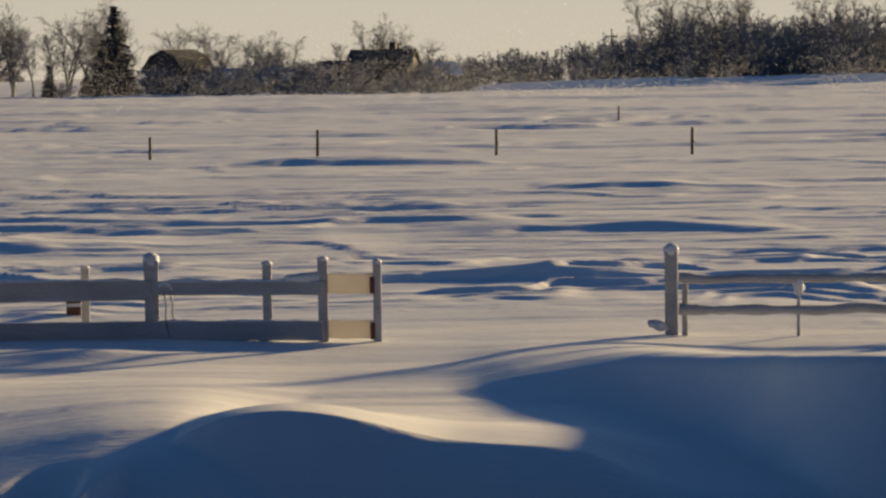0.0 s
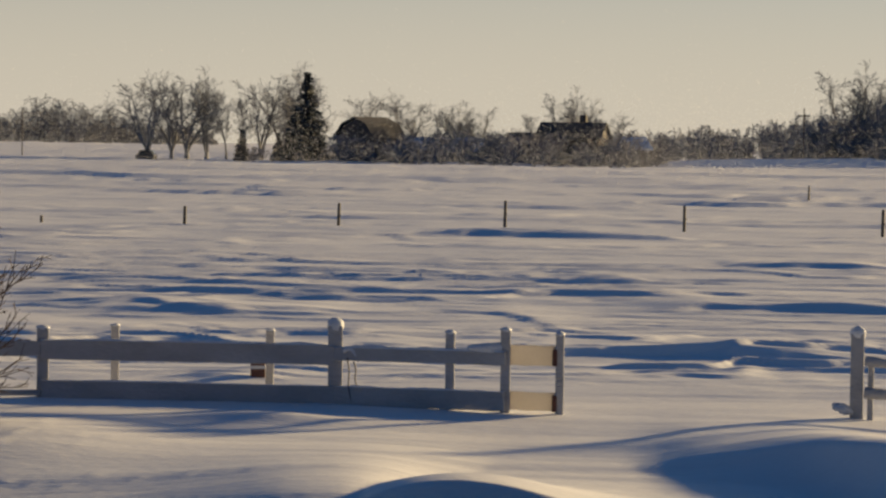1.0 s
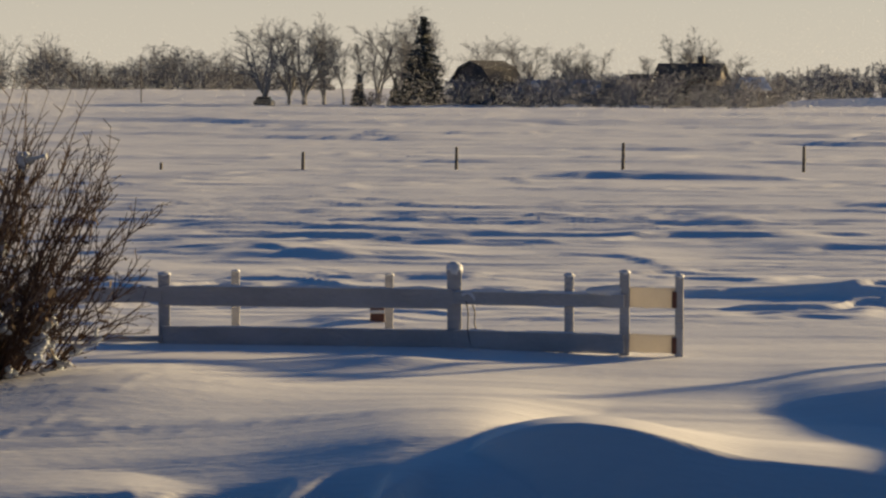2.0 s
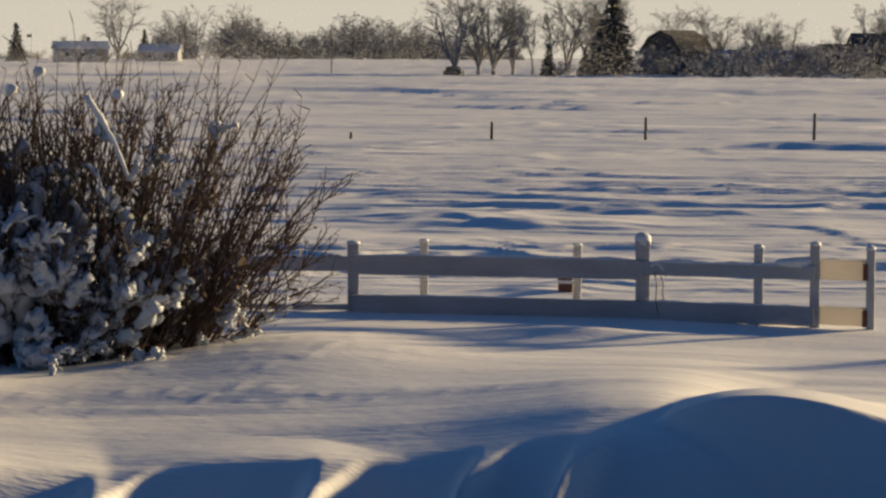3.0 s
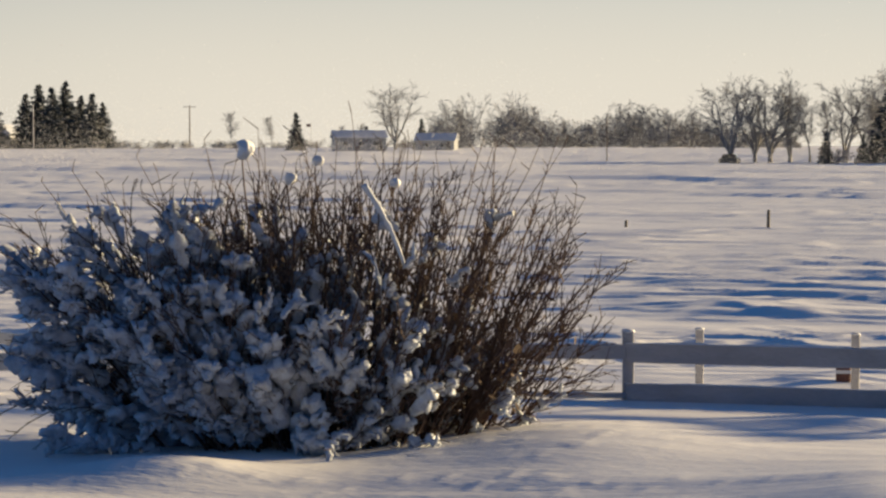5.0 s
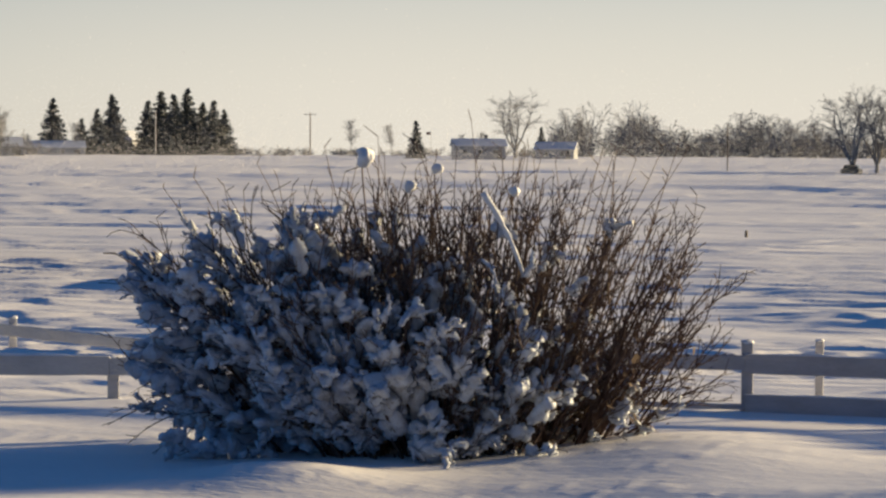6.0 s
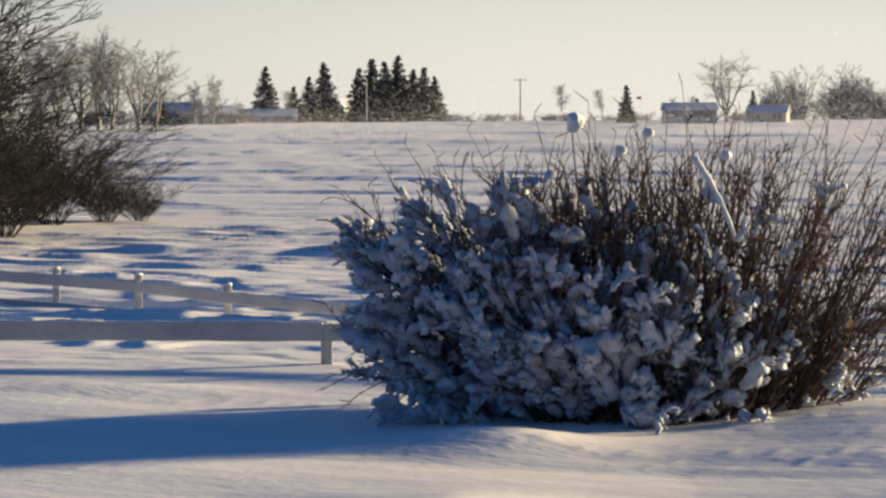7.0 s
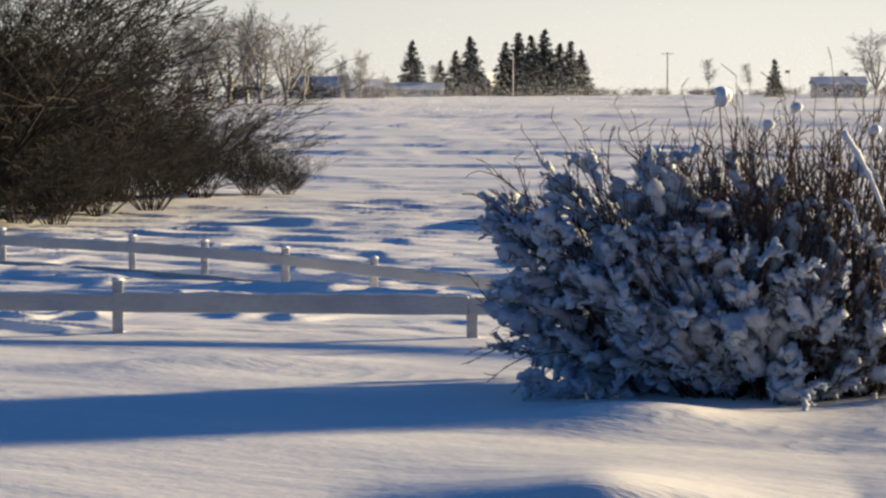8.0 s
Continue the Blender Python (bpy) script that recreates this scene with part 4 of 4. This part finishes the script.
def build_bush():
    rng = np.random.default_rng(21)
    x, y, _ = polar(21.1, 23.0)
    bush = thing("snowy_bush", (x, y, gz(x, y) - 0.05), 21.1, "large leafless brown bush loaded with clinging snow", "bush")

    def height(u):           # u runs from the snowy side (-1) to the bare side (+1)
        return float(np.interp(u, [-1, -0.85, -0.5, -0.1, 0.3, 0.7, 0.9, 1.0], [1.75, 2.1, 2.35, 2.5, 2.6, 2.6, 2.2, 1.6]))

    stems, subs = bush_branches(rng, 430, height)
    twigs = []
    for ln in stems:
        twiglets(rng, ln, 0.45, 0.085 if ln[8][0] > 0 else 0.13, 0.16, twigs)
    for ln in subs:
        rad = np.linspace(0.0075, 0.0035, 6)
        twigs += [(*ln[k], rad[k], *ln[k + 1], rad[k + 1]) for k in range(5)]
        twiglets(rng, ln, 0.15, 0.085 if ln[5][0] > 0 else 0.12, 0.13, twigs)
    rest = []
    for i, ln in enumerate(sorted(stems, key=lambda q: q[5][1])):
        rad = rng.uniform(0.010, 0.020) * np.linspace(1, 0.25, 9)
        if i < 290:
            attach("stem", mesh_of("stem", *sweep(ln, rad, 5), STEM, True), bush)
        else:
            rest += [(*ln[k], rad[k], *ln[k + 1], rad[k + 1]) for k in range(8)]
    v, f = tubes(rest, 4)
    attach("brushwood", mesh_of("brushwood", v, f, STEM, True), bush, "reddish brown arching stems", "stuff")
    v, f = tubes(twigs, 3)
    attach("twig_mass", mesh_of("twig_mass", v, f, TWIG), bush, "fine brown twigs", "stuff")
    # tall sprigs
    sprigs = []
    for u, z in ((-0.12, 2.95), (-0.25, 2.85), (0.02, 2.75), (0.14, 2.85), (0.28, 2.8), (0.3, 3.1), (-0.35, 2.7), (0.45, 2.7), (0.62, 2.65), (-0.6, 2.45), (-0.85, 2.2)) + tuple((float(q), height(q) + float(rng.uniform(0.05, 0.3))) for q in rng.uniform(-0.7, 0.9, 40)):
        p = np.array([u * 2.5 + rng.normal(0, 0.1), rng.uniform(-0.6, 0.3), 1.4])
        lean = 0.16 * u + rng.normal(0, 0.09)
        for k in range(5):
            q = p + np.array([lean * (z - 1.4) / 2 + rng.normal(0, 0.015), rng.normal(0, 0.015), (z - 1.4) / 5])
            sprigs.append((*p, 0.009 - 0.0013 * k, *q, 0.0077 - 0.0013 * k))
            if k > 1:
                e = q + np.array([rng.normal(0, 0.06), rng.normal(0, 0.03), rng.uniform(0.04, 0.12)])
                sprigs.append((*q, 0.005, *e, 0.003))
            p = q
    v, f = tubes(sprigs, 4)
    attach("shoot_mass", mesh_of("shoot_mass", v, f, TWIG), bush, "tall upright bare shoots", "stuff")
    # a thick leaning stick capped with snow, and snow balls caught on shoots
    pts = [(0.60 + 0.42 * s + 0.03 * math.sin(4 * s), -1.0, 2.44 - 0.80 * s) for s in np.linspace(0, 1, 14)]
    attach("stick", mesh_of("stick", *sweep(pts, np.linspace(0.012, 0.02, 14), 7), STEM, True), bush, "thick leaning stick")
    cap = [(x - 0.004, y - 0.008, z + 0.014) for x, y, z in pts[:13]]
    rad = [0.030 * (1 - 0.45 * k / 13) * (1 + 0.7 * noise.noise(Vector((k * 0.9, 3, 1)))) for k in range(13)]
    attach("stick_snow", mesh_of("stick_snow", *sweep(cap, rad, 9), FRESH, True), bush, "ridge of snow along the stick")
    for bx, by, bz, br in ((-0.46, -0.3, 2.76, 0.085), (0.2, -0.4, 2.66, 0.055), (-0.05, -0.4, 2.5, 0.06), (0.9, -0.5, 2.45, 0.05)):
        ball = bmesh.new()
        bmesh.ops.create_icosphere(ball, subdivisions=3, radius=br)
        for v in ball.verts:
            v.co += noise.noise_vector(v.co * 14 + Vector((bx, by, bz))) * br * 0.45
        part("snow_ball", ball, FRESH, bush, smooth=True, m=pose(bx, by, bz))
        pts = [(bx + 0.03 * math.sin(5 * s), by, 1.5 + (bz - 1.45) * s) for s in np.linspace(0, 1, 8)]
        attach("shoot", mesh_of("shoot", *sweep(pts, np.linspace(0.012, 0.006, 8), 6), TWIG, True), bush)
    # dead leaves low inside
    verts, faces = [], []
    for _ in range(5200):
        ln = stems[rng.integers(len(stems))]
        c = ln[rng.integers(2, 7)] + rng.normal(0, 0.08, 3)
        o1, o2 = rng.normal(0, 0.022, 3), rng.normal(0, 0.014, 3)
        b = len(verts)
        verts += [c - o1, c + o2, c + o1, c - o2]
        faces.append((b, b + 1, b + 2, b + 3))
    attach("leaf_litter", mesh_of("leaf_litter", np.array(verts), faces, DEAD_LEAF), bush, "withered brown leaves", "stuff")
    # snow: the windward side carries most of it, lying along the branches
    fingers, pads = [], []
    for ln in subs + [q[6:] for q in stems] + [q[4:7] for q in stems] + [q[2:5] for q in stems]:
        mid = ln[len(ln) // 2]
        u = mid[0] / 2.8
        d = unit(ln[-1] - ln[0])
        load = float(np.interp(u, [-1, 0.0, 0.3, 0.5, 0.65, 0.85], [0.95, 0.85, 0.72, 0.45, 0.16, 0.02]))
        load *= float(np.interp(mid[2], [0.0, 1.5 - 0.5 * max(u, 0), 2.0, 2.5], [1.0, 1.0, 0.7 if u < -0.2 else 0.3, 0.25 if u < -0.2 else 0.08]))
        load *= float(np.interp(abs(d[2]), [0.55, 0.95], [1.0, 0.35 if u < 0.3 else 0.08]))
        load *= 1.0 if mid[1] < 0.3 else 0.5
        if rng.random() < 0.30 * load and mid[1] < 0 and u < 0.5:
            pads.append((ln, rng.uniform(0.036, 0.072) * (1.0 if u < 0.1 else 0.7)))
        if rng.random() > 0.62 * load or mid[2] > 0.93 * height(max(-1.0, min(1.0, u))):
            continue
        thick = rng.uniform(0.016, 0.042) * (1.0 if u < 0.1 else 0.8) * (1.25 if mid[2] < 0.8 else 1.0)
        a, b = sorted(rng.uniform(0, len(ln) - 1, 2))
        if b - a < 1.2:
            a, b = max(0, a - 0.8), min(len(ln) - 1, b + 0.8)
        cut = np.linspace(a, b - 0.001, 6)
        k = cut.astype(int)
        seat = ln[k] + (ln[k + 1] - ln[k]) * (cut - k)[:, None]
        fingers.append((mid[1], seat, thick))
        # tufts where side twigs carry their own load
        for _ in range(rng.integers(2, 5)):
            k = rng.integers(0, 5)
            d = unit(unit(seat[k + 1] - seat[k]) + rng.normal(0, 0.55, 3) + np.array([0, -0.2, 0]))
            fingers.append((mid[1], side_branch(rng, seat[k], d, rng.uniform(0.10, 0.26), 0.4), thick * rng.uniform(0.5, 1.1)))
    rest_v, rest_f, base = [], [], 0
    pads = [pads[q] for q in rng.permutation(len(pads))]
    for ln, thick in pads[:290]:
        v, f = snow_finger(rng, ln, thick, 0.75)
        attach("snow_clump", mesh_of("snow_clump", v, f, SHADE_SNOW, True), bush)
    for _, ln, thick in fingers:
        v, f = snow_finger(rng, ln, thick)
        rest_v.append(v)
        rest_f += [tuple(int(q) + base for q in face) for face in f]
        base += len(v)
    attach("snow_load", mesh_of("snow_load", np.vstack(rest_v), rest_f, SHADE_SNOW, True), bush, "clinging snow on the stems", "stuff")
    return bush


build_bush()


# ---- willow thicket ----
def willow(seed, n, height, label):
    """A shrub of many leaning stems with drooping twigs."""
    rng = np.random.default_rng(seed)
    t = thing("willow_shrub", label=label, category="shrub", group="willow thicket")
    limbs, twigs = [], []
    for k in range(n):
        h = height * rng.uniform(0.55, 1.05)
        l, w = branching(rng, h, h * 0.85, 2, (9, 5, 3), 0.1, 38, 0.12, 0.008, 0.006, 0.03, (0.1, 0.4))
        lean = rng.uniform(0.1, 0.6)
        for seg in (l, w):
            for o in (0, 4):
                seg[:, o] += lean * np.maximum(seg[:, o + 2], 0) ** 1.15
                seg[:, o + 2] *= 1 - 0.25 * lean
        a = 2 * math.pi * (k + rng.random()) / n
        c, s = math.cos(a), math.sin(a)
        for seg in (l, w):
            for o in (0, 4):
                x, y = seg[:, o].copy() + 0.25, seg[:, o + 1].copy()
                seg[:, o], seg[:, o + 1] = x * c - y * s, x * s + y * c
        limbs.append(l)
        twigs.append(w)
    v, f = tubes(np.vstack(limbs), 4)
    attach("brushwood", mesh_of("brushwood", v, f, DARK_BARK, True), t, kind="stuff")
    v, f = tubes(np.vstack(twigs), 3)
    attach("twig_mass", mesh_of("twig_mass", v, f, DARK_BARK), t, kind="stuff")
    return t


w1 = willow(5, 18, 5.0, "dark leafless willow shrub at the field edge")
place(w1, [(37.4, 56, 1.2, 0), (40.2, 53, 1.6, 120), (36.2, 62, 0.85, 60), (42.3, 55, 1.7, 200), (38.7, 62, 1.55, 300), (45.0, 52, 1.7, 30)])
w2 = willow(6, 17, 4.4, "low leafless willow shrub with drooping twigs")
place(w2, [(34.3, 64, 0.7, 0), (33.1, 65, 0.55, 100), (35.4, 58, 0.7, 220), (36.6, 55, 0.6, 70), (38.4, 53, 0.65, 10), (37.6, 52, 0.6, 140), (34.9, 66, 1.0, 45), (32.3, 66, 0.36, 250), (39.3, 51, 0.6, 20)])
